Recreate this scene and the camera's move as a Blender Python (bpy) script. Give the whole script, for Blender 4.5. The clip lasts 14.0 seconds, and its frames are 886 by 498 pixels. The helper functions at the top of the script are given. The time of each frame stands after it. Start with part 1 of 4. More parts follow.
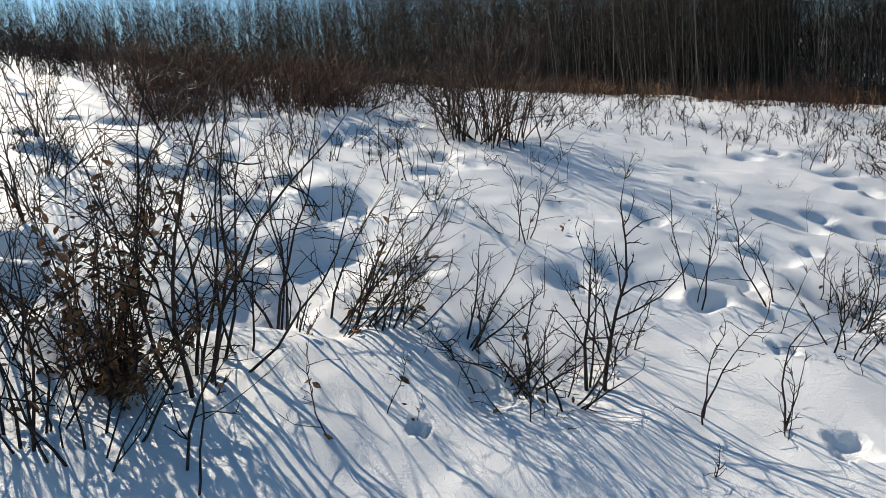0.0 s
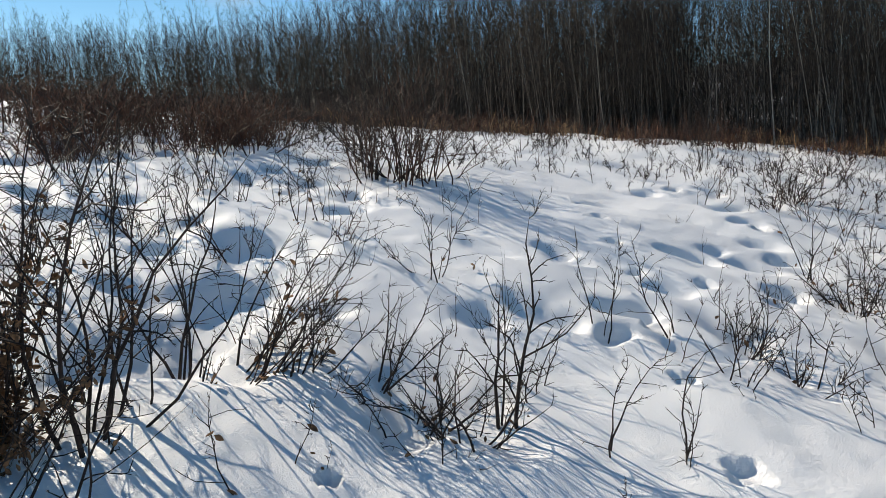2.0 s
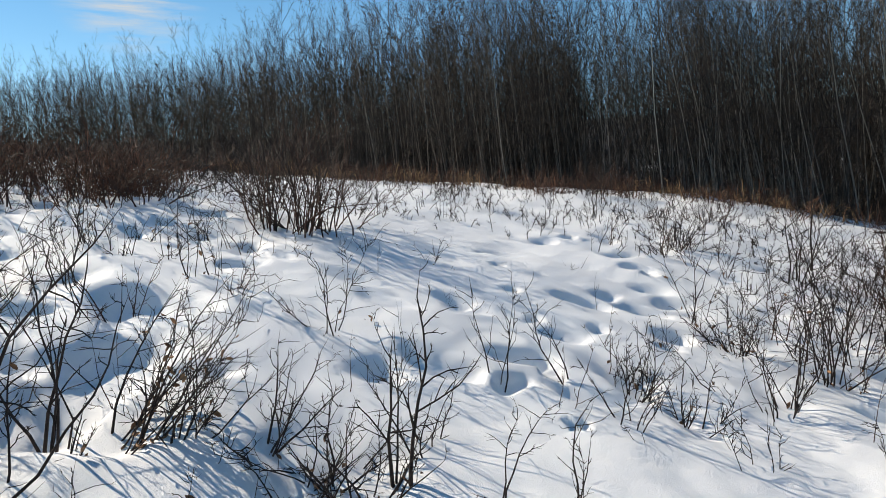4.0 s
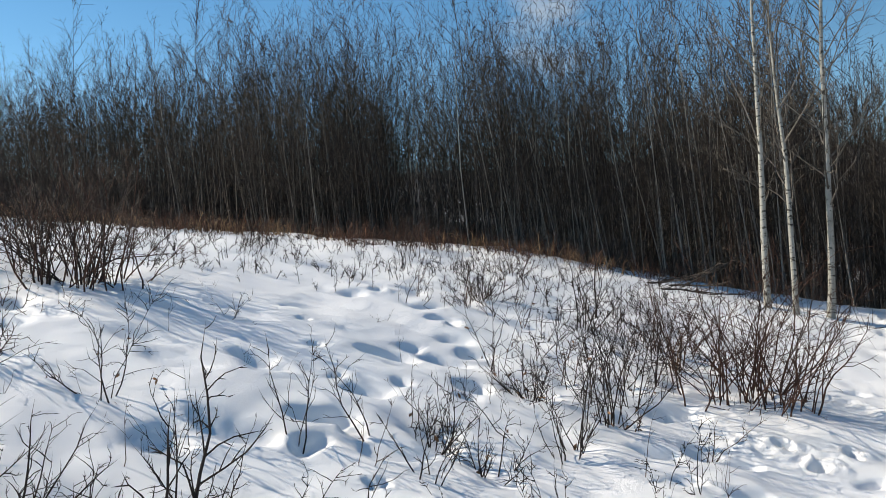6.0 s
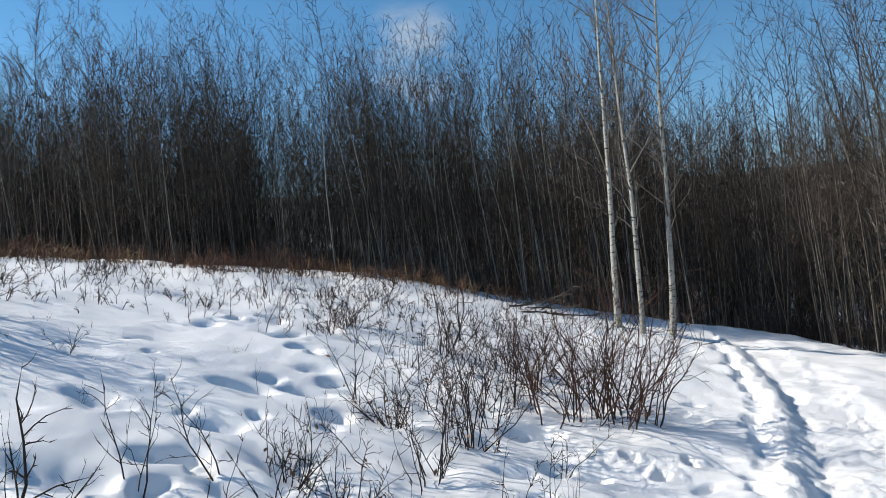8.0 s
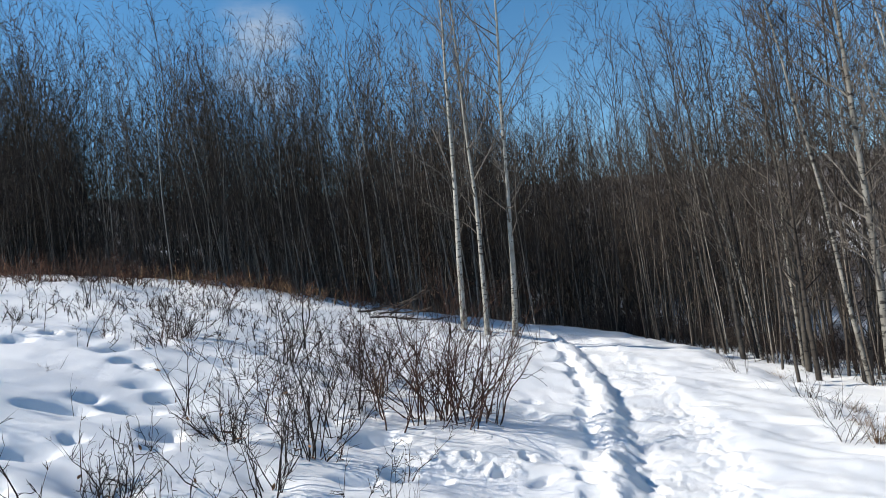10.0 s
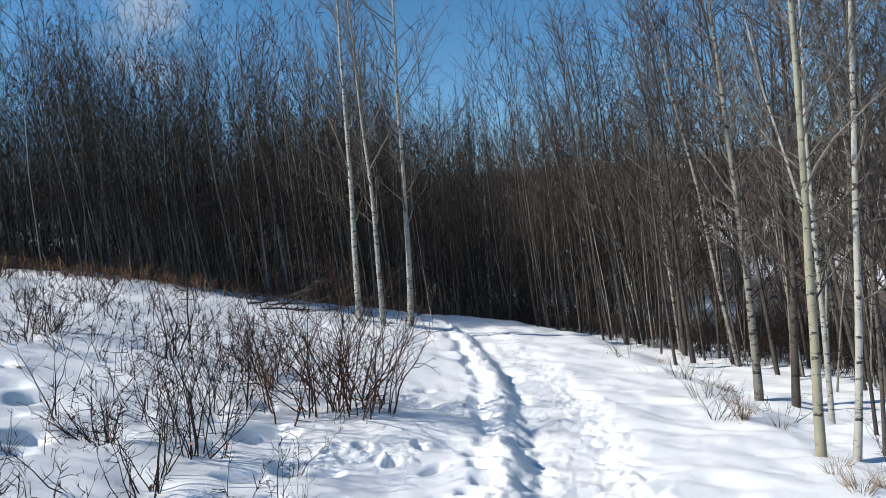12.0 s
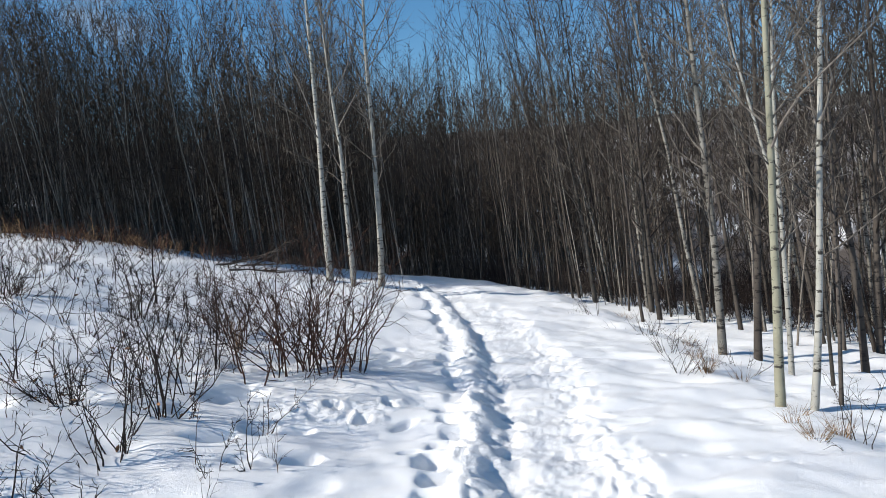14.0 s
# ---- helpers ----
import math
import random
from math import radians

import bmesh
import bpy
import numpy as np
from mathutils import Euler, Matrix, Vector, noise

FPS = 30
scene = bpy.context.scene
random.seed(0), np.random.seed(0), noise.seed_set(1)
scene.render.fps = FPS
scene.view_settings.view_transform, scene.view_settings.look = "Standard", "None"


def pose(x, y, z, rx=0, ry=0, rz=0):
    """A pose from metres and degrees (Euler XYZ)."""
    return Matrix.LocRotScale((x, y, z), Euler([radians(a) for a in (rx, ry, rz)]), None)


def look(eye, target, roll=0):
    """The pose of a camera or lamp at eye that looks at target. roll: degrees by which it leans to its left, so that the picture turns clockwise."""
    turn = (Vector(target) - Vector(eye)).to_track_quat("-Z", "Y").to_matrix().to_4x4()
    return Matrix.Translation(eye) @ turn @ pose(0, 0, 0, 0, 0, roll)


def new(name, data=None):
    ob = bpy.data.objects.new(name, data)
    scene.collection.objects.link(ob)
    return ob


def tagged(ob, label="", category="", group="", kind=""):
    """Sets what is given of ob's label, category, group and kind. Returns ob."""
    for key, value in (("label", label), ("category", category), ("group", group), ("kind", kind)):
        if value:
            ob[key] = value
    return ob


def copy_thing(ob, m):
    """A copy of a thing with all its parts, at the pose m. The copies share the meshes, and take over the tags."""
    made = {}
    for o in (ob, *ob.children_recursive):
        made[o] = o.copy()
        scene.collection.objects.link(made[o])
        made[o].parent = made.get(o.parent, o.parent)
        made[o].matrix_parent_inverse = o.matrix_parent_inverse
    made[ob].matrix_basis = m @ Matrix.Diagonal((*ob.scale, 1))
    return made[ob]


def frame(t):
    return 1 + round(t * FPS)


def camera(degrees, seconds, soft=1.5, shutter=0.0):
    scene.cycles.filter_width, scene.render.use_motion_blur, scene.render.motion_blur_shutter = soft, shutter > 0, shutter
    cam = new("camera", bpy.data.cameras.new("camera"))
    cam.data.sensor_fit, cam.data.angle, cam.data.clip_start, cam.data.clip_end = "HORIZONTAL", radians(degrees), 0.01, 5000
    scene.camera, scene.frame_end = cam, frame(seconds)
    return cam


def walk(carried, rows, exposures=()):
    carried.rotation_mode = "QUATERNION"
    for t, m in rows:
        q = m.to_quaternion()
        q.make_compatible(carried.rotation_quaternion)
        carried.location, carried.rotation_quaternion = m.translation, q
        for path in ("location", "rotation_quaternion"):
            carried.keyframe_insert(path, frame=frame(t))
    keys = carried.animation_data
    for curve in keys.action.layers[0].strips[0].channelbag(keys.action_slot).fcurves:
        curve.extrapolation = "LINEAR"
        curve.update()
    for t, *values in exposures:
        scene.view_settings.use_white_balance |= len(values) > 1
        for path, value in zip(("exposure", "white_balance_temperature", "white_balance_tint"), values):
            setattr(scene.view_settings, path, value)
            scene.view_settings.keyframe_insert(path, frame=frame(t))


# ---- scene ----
cam = camera(66.4, 14.0, soft=0.75)
PATH = [
    (0, (-0.321, 0.019, 1.583), (-0.190, 1.986, 1.246), -2.14),
    (0.5, (-0.290, 0.021, 1.585), (-0.078, 1.985, 1.277), -2.17),
    (1, (-0.278, 0.023, 1.587), (-0.005, 1.983, 1.298), -2.17),
    (1.5, (-0.275, 0.019, 1.597), (0.056, 1.973, 1.328), -2.23),
    (2, (-0.266, 0.021, 1.607), (0.106, 1.971, 1.365), -2.30),
    (2.5, (-0.246, 0.021, 1.614), (0.201, 1.959, 1.402), -2.20),
    (5, (-0.091, 0.013, 1.643), (0.747, 1.828, 1.588), -2.66),
    (5.5, (-0.057, 0.016, 1.650), (0.935, 1.753, 1.620), -2.36),
    (6, (-0.038, 0.018, 1.645), (1.083, 1.674, 1.655), -2.24),
    (6.5, (-0.030, 0.010, 1.649), (1.155, 1.620, 1.691), -2.32),
    (7, (-0.000, 0.000, 1.650), (1.271, 1.544, 1.704), -2.84),
    (7.5, (0.026, -0.016, 1.643), (1.374, 1.460, 1.709), -3.05),
    (8, (0.046, -0.021, 1.642), (1.462, 1.391, 1.711), -2.87),
    (8.5, (0.064, -0.020, 1.639), (1.564, 1.302, 1.709), -2.83),
    (9, (0.083, -0.029, 1.637), (1.655, 1.206, 1.708), -3.13),
    (11.5, (0.206, -0.078, 1.614), (2.008, 0.789, 1.644), -3.63),
    (12, (0.211, -0.068, 1.607), (2.039, 0.743, 1.623), -3.55),
    (12.5, (0.228, -0.078, 1.600), (2.079, 0.681, 1.589), -3.59),
    (13, (0.252, -0.084, 1.588), (2.116, 0.640, 1.557), -4.05),
    (13.5, (0.254, -0.077, 1.580), (2.117, 0.650, 1.519), -3.82),
    (14, (0.255, -0.071, 1.573), (2.110, 0.669, 1.470), -3.86),
]
walk(cam, [(t, look(eye, target, roll)) for t, eye, target, roll in PATH], [(0, 0.18, 7700, 8), (5, 0.38, 7650, 8), (9, 0.41, 6950, 8), (14, 0.30, 6800, 8)])

# ---- world, sun, exposure ----
SUN_AZ, SUN_EL = -37.0, 36.0
world = bpy.data.worlds.new("winter_sky")
scene.world = world
world.use_nodes = True
wn, wl = world.node_tree.nodes, world.node_tree.links
wn.clear()
sky = wn.new("ShaderNodeTexSky")
sky.sky_type = "NISHITA"
sky.sun_disc = False
sky.sun_elevation = radians(SUN_EL)
sky.sun_rotation = radians(SUN_AZ)
sky.altitude, sky.air_density, sky.dust_density, sky.ozone_density = 300, 1.0, 0.0, 2.0
wbg = wn.new("ShaderNodeBackground")
wbg.inputs["Strength"].default_value = 0.088
wout = wn.new("ShaderNodeOutputWorld")


def sky_way(az, el):
    a, e = radians(az), radians(el)
    return (math.sin(a) * math.cos(e), math.cos(a) * math.cos(e), math.sin(e))


def cloud_mask(az, el, inner, outer, stretch, strength):
    """A wisp of cloud in the sky round one direction."""
    geo = wn.new("ShaderNodeTexCoord")
    dot = wn.new("ShaderNodeVectorMath")
    dot.operation = "DOT_PRODUCT"
    dot.inputs[1].default_value = sky_way(az, el)
    wl.new(geo.outputs["Generated"], dot.inputs[0])
    ramp = wn.new("ShaderNodeMapRange")
    ramp.interpolation_type = "SMOOTHSTEP"
    ramp.inputs["From Min"].default_value = math.cos(radians(outer))
    ramp.inputs["From Max"].default_value = math.cos(radians(inner))
    wl.new(dot.outputs["Value"], ramp.inputs["Value"])
    mp = wn.new("ShaderNodeMapping")
    mp.inputs["Scale"].default_value = stretch
    wl.new(geo.outputs["Generated"], mp.inputs["Vector"])
    nz = wn.new("ShaderNodeTexNoise")
    nz.inputs["Scale"].default_value = 9.0
    nz.inputs["Detail"].default_value = 7.0
    nz.inputs["Roughness"].default_value = 0.6
    wl.new(mp.outputs["Vector"], nz.inputs["Vector"])
    cut = wn.new("ShaderNodeMapRange")
    cut.inputs["From Min"].default_value, cut.inputs["From Max"].default_value = 0.40, 0.80
    wl.new(nz.outputs["Fac"], cut.inputs["Value"])
    mul = wn.new("ShaderNodeMath")
    mul.operation = "MULTIPLY"
    wl.new(ramp.outputs["Result"], mul.inputs[0])
    wl.new(cut.outputs["Result"], mul.inputs[1])
    gain = wn.new("ShaderNodeMath")
    gain.operation = "MULTIPLY"
    gain.use_clamp = True
    gain.inputs[1].default_value = strength
    wl.new(mul.outputs["Value"], gain.inputs[0])
    return gain.outputs["Value"]


clear = wn.new("ShaderNodeHueSaturation")
clear.inputs["Saturation"].default_value = 1.3
clear.inputs["Value"].default_value = 1.27
clear.inputs["Hue"].default_value = 0.498
wl.new(sky.outputs["Color"], clear.inputs["Color"])
colour = clear.outputs["Color"]
for az, el, inner, outer, stretch, strength in ((43.4, 18.2, 0.0, 5.0, (0.8, 0.8, 2.4), 0.9), (-5.0, 18.0, 0.0, 6.0, (1, 1, 9), 1.2)):
    mix = wn.new("ShaderNodeMix")
    mix.data_type = "RGBA"
    wl.new(cloud_mask(az, el, inner, outer, stretch, strength), mix.inputs["Factor"])
    wl.new(colour, mix.inputs["A"])
    mix.inputs["B"].default_value = (6.0, 6.3, 6.8, 1)
    colour = mix.outputs["Result"]
wl.new(colour, wbg.inputs["Color"])
wl.new(wbg.outputs["Background"], wout.inputs["Surface"])

sun_data = bpy.data.lights.new("sun", "SUN")
sun_data.energy, sun_data.angle, sun_data.color = 5.0, radians(0.53), (1.0, 0.965, 0.915)
sun = new("sun", sun_data)
sun.matrix_world = look(Vector(sky_way(SUN_AZ, SUN_EL)) * 60, (0, 0, 0))


# ---- materials ----
def material(name):
    m = bpy.data.materials.new(name)
    m.use_nodes = True
    nt = m.node_tree
    return m, nt.nodes, nt.links, nt.nodes["Principled BSDF"]


def noise_node(nodes, links, scale, detail=4.0, rough=0.55, coords="Object", stretch=None):
    tc = nodes.new("ShaderNodeTexCoord")
    out = tc.outputs[coords]
    if stretch:
        mp = nodes.new("ShaderNodeMapping")
        mp.inputs["Scale"].default_value = stretch
        links.new(out, mp.inputs["Vector"])
        out = mp.outputs["Vector"]
    n = nodes.new("ShaderNodeTexNoise")
    n.inputs["Scale"].default_value = scale
    n.inputs["Detail"].default_value = detail
    n.inputs["Roughness"].default_value = rough
    links.new(out, n.inputs["Vector"])
    return n.outputs["Fac"]


def ramp_node(nodes, links, fac, stops):
    r = nodes.new("ShaderNodeValToRGB")
    while len(r.color_ramp.elements) < len(stops):
        r.color_ramp.elements.new(0.5)
    for e, (p, c) in zip(r.color_ramp.elements, stops):
        e.position, e.color = p, (*c, 1)
    links.new(fac, r.inputs["Fac"])
    return r.outputs["Color"]


def bump_node(nodes, links, fac, strength, distance, normal=None):
    b = nodes.new("ShaderNodeBump")
    b.inputs["Strength"].default_value, b.inputs["Distance"].default_value = strength, distance
    links.new(fac, b.inputs["Height"])
    if normal:
        links.new(normal, b.inputs["Normal"])
    return b.outputs["Normal"]


def snow_material():
    m, n, l, p = material("snow")
    c = ramp_node(n, l, noise_node(n, l, 0.9, 5), ((0.3, (0.785, 0.79, 0.82)), (0.7, (0.86, 0.862, 0.872))))
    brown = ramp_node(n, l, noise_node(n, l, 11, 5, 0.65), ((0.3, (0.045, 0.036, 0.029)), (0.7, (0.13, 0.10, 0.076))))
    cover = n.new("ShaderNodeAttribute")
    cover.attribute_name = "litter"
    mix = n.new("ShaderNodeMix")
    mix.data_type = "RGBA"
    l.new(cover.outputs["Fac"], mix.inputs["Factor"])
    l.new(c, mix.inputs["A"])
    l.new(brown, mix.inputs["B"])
    l.new(mix.outputs["Result"], p.inputs["Base Color"])
    p.inputs["Roughness"].default_value = 0.52
    p.inputs["Specular IOR Level"].default_value = 0.6
    a = bump_node(n, l, noise_node(n, l, 150, 3, 0.75), 0.75, 0.009)
    b = bump_node(n, l, noise_node(n, l, 34, 5, 0.65), 0.42, 0.016, a)
    d = bump_node(n, l, noise_node(n, l, 6, 4, 0.55), 0.22, 0.035, b)
    packed = n.new("ShaderNodeAttribute")
    packed.attribute_name = "packed"
    clods = n.new("ShaderNodeMath")
    clods.operation = "MULTIPLY"
    l.new(noise_node(n, l, 24, 6, 0.74), clods.inputs[0])
    l.new(packed.outputs["Fac"], clods.inputs[1])
    e = bump_node(n, l, clods.outputs["Value"], 0.5, 0.04, d)
    l.new(e, p.inputs["Normal"])
    return m


def bark_material(name, light, dark, mark, marks=0.62, rough=0.75, spread=0.45):
    """Bark with soft patches, fine grain and dark cross marks."""
    m, n, l, p = material(name)
    base = ramp_node(n, l, noise_node(n, l, 3.0, 5, 0.6), ((0.3, dark), (0.65, light)))
    scar = noise_node(n, l, 8.0, 5, 0.7, stretch=(1.1, 1.1, 2.8))
    hard = ramp_node(n, l, scar, ((marks, (0, 0, 0)), (marks + 0.05, (1, 1, 1))))
    mix = n.new("ShaderNodeMix")
    mix.data_type = "RGBA"
    l.new(hard, mix.inputs["Factor"])
    l.new(base, mix.inputs["A"])
    mix.inputs["B"].default_value = (*mark, 1)
    info = n.new("ShaderNodeObjectInfo")
    geo = n.new("ShaderNodeNewGeometry")
    total = n.new("ShaderNodeMath")
    total.operation = "ADD"
    l.new(info.outputs["Random"], total.inputs[0])
    l.new(geo.outputs["Random Per Island"], total.inputs[1])
    part_of = n.new("ShaderNodeMath")
    part_of.operation = "FRACT"
    l.new(total.outputs["Value"], part_of.inputs[0])
    vary = n.new("ShaderNodeHueSaturation")
    span = n.new("ShaderNodeMapRange")
    span.inputs["To Min"].default_value, span.inputs["To Max"].default_value = 1 - spread, 1 + spread
    l.new(part_of.outputs["Value"], span.inputs["Value"])
    l.new(span.outputs["Result"], vary.inputs["Value"])
    l.new(mix.outputs["Result"], vary.inputs["Color"])
    l.new(vary.outputs["Color"], p.inputs["Base Color"])
    p.inputs["Roughness"].default_value = rough
    p.inputs["Specular IOR Level"].default_value = 0.2
    l.new(bump_node(n, l, noise_node(n, l, 60, 4, 0.65, stretch=(1, 1, 0.35)), 0.5, 0.004), p.inputs["Normal"])
    return m


def twig_material(name, light, dark, rough=0.7):
    m, n, l, p = material(name)
    c = ramp_node(n, l, noise_node(n, l, 14.0, 3), ((0.35, dark), (0.7, light)))
    geo = n.new("ShaderNodeNewGeometry")
    vary = n.new("ShaderNodeHueSaturation")
    span = n.new("ShaderNodeMapRange")
    span.inputs["To Min"].default_value, span.inputs["To Max"].default_value = 0.45, 1.6
    l.new(geo.outputs["Random Per Island"], span.inputs["Value"])
    l.new(span.outputs["Result"], vary.inputs["Value"])
    l.new(c, vary.inputs["Color"])
    l.new(vary.outputs["Color"], p.inputs["Base Color"])
    p.inputs["Roughness"].default_value = rough
    p.inputs["Specular IOR Level"].default_value = 0.15
    return m


SNOW = snow_material()
ASPEN = bark_material("aspen_bark", (0.36, 0.352, 0.32), (0.22, 0.212, 0.185), (0.03, 0.027, 0.024), 0.55, spread=0.1)
ASPEN_GREEN = bark_material("green_aspen_bark", (0.27, 0.26, 0.195), (0.17, 0.162, 0.118), (0.04, 0.036, 0.03), 0.565, spread=0.1)
STEM_BARK = bark_material("young_stem_bark", (0.155, 0.137, 0.117), (0.062, 0.053, 0.045), (0.023, 0.02, 0.018), 0.56, spread=0.6)
PALE_STEM = bark_material("pale_young_bark", (0.25, 0.23, 0.20), (0.13, 0.116, 0.098), (0.04, 0.036, 0.032), 0.60)
BLOTCHED_BARK = bark_material("blotched_aspen_bark", (0.25, 0.237, 0.21), (0.10, 0.09, 0.078), (0.03, 0.027, 0.024), 0.52, spread=0.15)
DARK_BARK = bark_material("furrowed_dark_bark", (0.085, 0.072, 0.062), (0.038, 0.032, 0.028), (0.016, 0.014, 0.013), 0.55, 0.9, spread=0.3)
TWIG = twig_material("grey_brown_twig", (0.075, 0.062, 0.053), (0.027, 0.022, 0.019))
ASPEN_TWIG = twig_material("aspen_twig", (0.16, 0.142, 0.122), (0.06, 0.052, 0.045))
WOOD_TWIG = twig_material("brown_wood_twig", (0.078, 0.060, 0.049), (0.027, 0.021, 0.017))
SHRUB_TWIG = twig_material("dark_shrub_twig", (0.04, 0.028, 0.024), (0.015, 0.011, 0.010))
RUST_BRUSH = twig_material("rust_brush_twig", (0.135, 0.062, 0.038), (0.045, 0.022, 0.015))
RUSTY_TWIG = twig_material("rusty_shrub_twig", (0.085, 0.042, 0.029), (0.03, 0.017, 0.013))
DRY_LEAF = twig_material("dry_leaf", (0.28, 0.15, 0.078), (0.08, 0.044, 0.026))
DRY_GRASS = twig_material("dry_grass", (0.30, 0.20, 0.11), (0.15, 0.085, 0.045))


# ---- shape tools ----
class Batch:
    """Vertices and faces of one mesh in the making."""

    def __init__(self):
        self.v, self.f = [], []

    def tube(self, pts, radii, sides=5):
        """A tapered tube along points; a zero end radius closes to a tip."""
        base = len(self.v)
        n = len(pts)
        for i, p in enumerate(pts):
            d = (pts[min(i + 1, n - 1)] - pts[max(i - 1, 0)]).normalized()
            u = d.cross(Vector((0.31, 0.95, 0.07)))
            if u.length < 0.05:
                u = d.cross(Vector((1, 0, 0)))
            u.normalize()
            w = d.cross(u)
            if i == n - 1 and radii[i] == 0:
                self.v.append(tuple(p))
                break
            for k in range(sides):
                a = 2 * math.pi * k / sides
                self.v.append(tuple(p + (u * math.cos(a) + w * math.sin(a)) * radii[i]))
        tip = radii[-1] == 0
        for i in range(n - 1):
            a, b = base + i * sides, base + (i + 1) * sides
            for k in range(sides):
                q = (k + 1) % sides
                if tip and i == n - 2:
                    self.f.append((a + k, a + q, b))
                else:
                    self.f.append((a + k, a + q, b + q, b + k))
        if not tip:
            self.f.append(tuple(base + (n - 1) * sides + k for k in range(sides)))

    def sliver(self, a, b, width, rng):
        """The finest twig: one long thin face."""
        u = (b - a).cross(Vector((rng.uniform(-1, 1), rng.uniform(-1, 1), rng.uniform(-1, 1))))
        if u.length < 1e-6:
            u = Vector((1, 0, 0))
        u = u.normalized() * width
        n = len(self.v)
        self.v += [tuple(a - u), tuple(a + u), tuple(b)]
        self.f.append((n, n + 1, n + 2))

    def leaf(self, p, d, size, curl, rng):
        """A curled dry leaf, two bent halves with a short stalk side."""
        d = d.normalized()
        u = d.cross(Vector((rng.uniform(-1, 1), rng.uniform(-1, 1), rng.uniform(-1, 1)))).normalized()
        w = d.cross(u)
        b = len(self.v)
        s = size
        for along, half, lift in ((0, 0.03, 0), (0.35, 0.26, 0.05), (0.7, 0.22, 0.22 * curl), (1.0, 0.02, 0.5 * curl)):
            c = p + d * (s * along) + w * (s * lift)
            self.v += [tuple(c - u * s * half + w * s * half * curl), tuple(c), tuple(c + u * s * half + w * s * half * curl)]
        for i in range(3):
            for k in range(2):
                a = b + i * 3 + k
                self.f.append((a, a + 1, a + 4, a + 3))

    def mesh(self, name, mat, smooth=True):
        me = bpy.data.meshes.new(name)
        me.from_pydata(self.v, [], self.f)
        if smooth:
            me.polygons.foreach_set("use_smooth", [True] * len(me.polygons))
        me.materials.append(mat)
        return me


def part(name, batch, mat, parent, label=""):
    ob = new(name, batch.mesh(name, mat))
    ob.parent = parent
    if label:
        tagged(ob, label)
    return ob


def curve_path(start, way, length, steps, rng, wobble=0.1, pull=(0, 0, 0)):
    """Points of a wandering twig; pull bends it along the way."""
    pts, d = [start.copy()], way.normalized()
    pull = Vector(pull)
    for _ in range(steps):
        d = (d + Vector((rng.gauss(0, wobble), rng.gauss(0, wobble), rng.gauss(0, wobble))) + pull / steps).normalized()
        pts.append(pts[-1] + d * (length / steps))
    return pts


def side_way(axis, angle, turn):
    """A way that leaves the axis by angle, turned round it."""
    u = axis.cross(Vector((0.3, 0.2, 0.93)))
    if u.length < 0.05:
        u = axis.cross(Vector((1, 0, 0)))
    u.normalize()
    w = axis.cross(u)
    return axis * math.cos(angle) + (u * math.cos(turn) + w * math.sin(turn)) * math.sin(angle)


def along(pts, t):
    x = min(max(t, 0), 0.9999) * (len(pts) - 1)
    i = int(x)
    return pts[i].lerp(pts[i + 1], x - i), (pts[i + 1] - pts[i]).normalized()


# ---- ground ----
# bearing and distance of the foot of the wood
EDGE_AZ = (-60, -30, -15, 0, 10, 20, 40, 50, 60, 66, 72, 78, 85, 95, 105, 130)
EDGE_R = (45, 36, 30, 26, 22, 17.5, 15.6, 16.8, 18.8, 21.0, 19.5, 16.5, 14.5, 11.8, 10.2, 9)
RINGS = (2, 3.5, 5.5, 8, 11, 15, 22, 35, 60, 100)
BEARINGS = (-50, -25, 0, 20, 40, 60, 80, 100, 130)
HILL = (
    (-0.01, -0.03, -0.05, -0.07, -0.09, -0.1, -0.11, -0.11, -0.11),
    (0.57, 0.54, 0.48, 0.31, 0.08, -0.08, -0.16, -0.21, -0.26),
    (1.3, 1.23, 1.11, 0.79, 0.33, -0.05, -0.23, -0.33, -0.48),
    (2.09, 1.92, 1.67, 1.26, 0.7, 0.07, -0.3, -0.51, -0.74),
    (2.88, 2.54, 2.15, 1.72, 1.12, 0.26, -0.36, -0.73, -1.04),
    (3.75, 3.16, 2.6, 2.14, 1.56, 0.36, -0.46, -1.01, -1.35),
    (5.04, 4.02, 3.1, 2.36, 1.56, 0.03, -1.04, -1.55, -1.71),
    (7, 5, 3.4, 2.3, 1.3, -0.79, -1.8, -1.9, -1.8),
    # two far rows: at the left an unseen rise, added to darken gaps between trunks
    (8.5, 7.5, 7.5, 8, 8, 7, 6.5, 6, 4),
    (11, 11, 12.5, 13, 13, 13, 13, 13, 10),
)
HILL_Z = np.array(HILL)


def cubic_weights(v, knots):
    knots = np.array(knots, float)
    i = np.clip(np.searchsorted(knots, v) - 1, 0, len(knots) - 2)
    t = (v - knots[i]) / (knots[i + 1] - knots[i])
    w = (-0.5 * t + t * t - 0.5 * t**3, 1 - 2.5 * t * t + 1.5 * t**3, 0.5 * t + 2 * t * t - 1.5 * t**3, -0.5 * t * t + 0.5 * t**3)
    return [(np.clip(i + o, 0, len(knots) - 1), w[k]) for k, o in enumerate((-1, 0, 1, 2))]


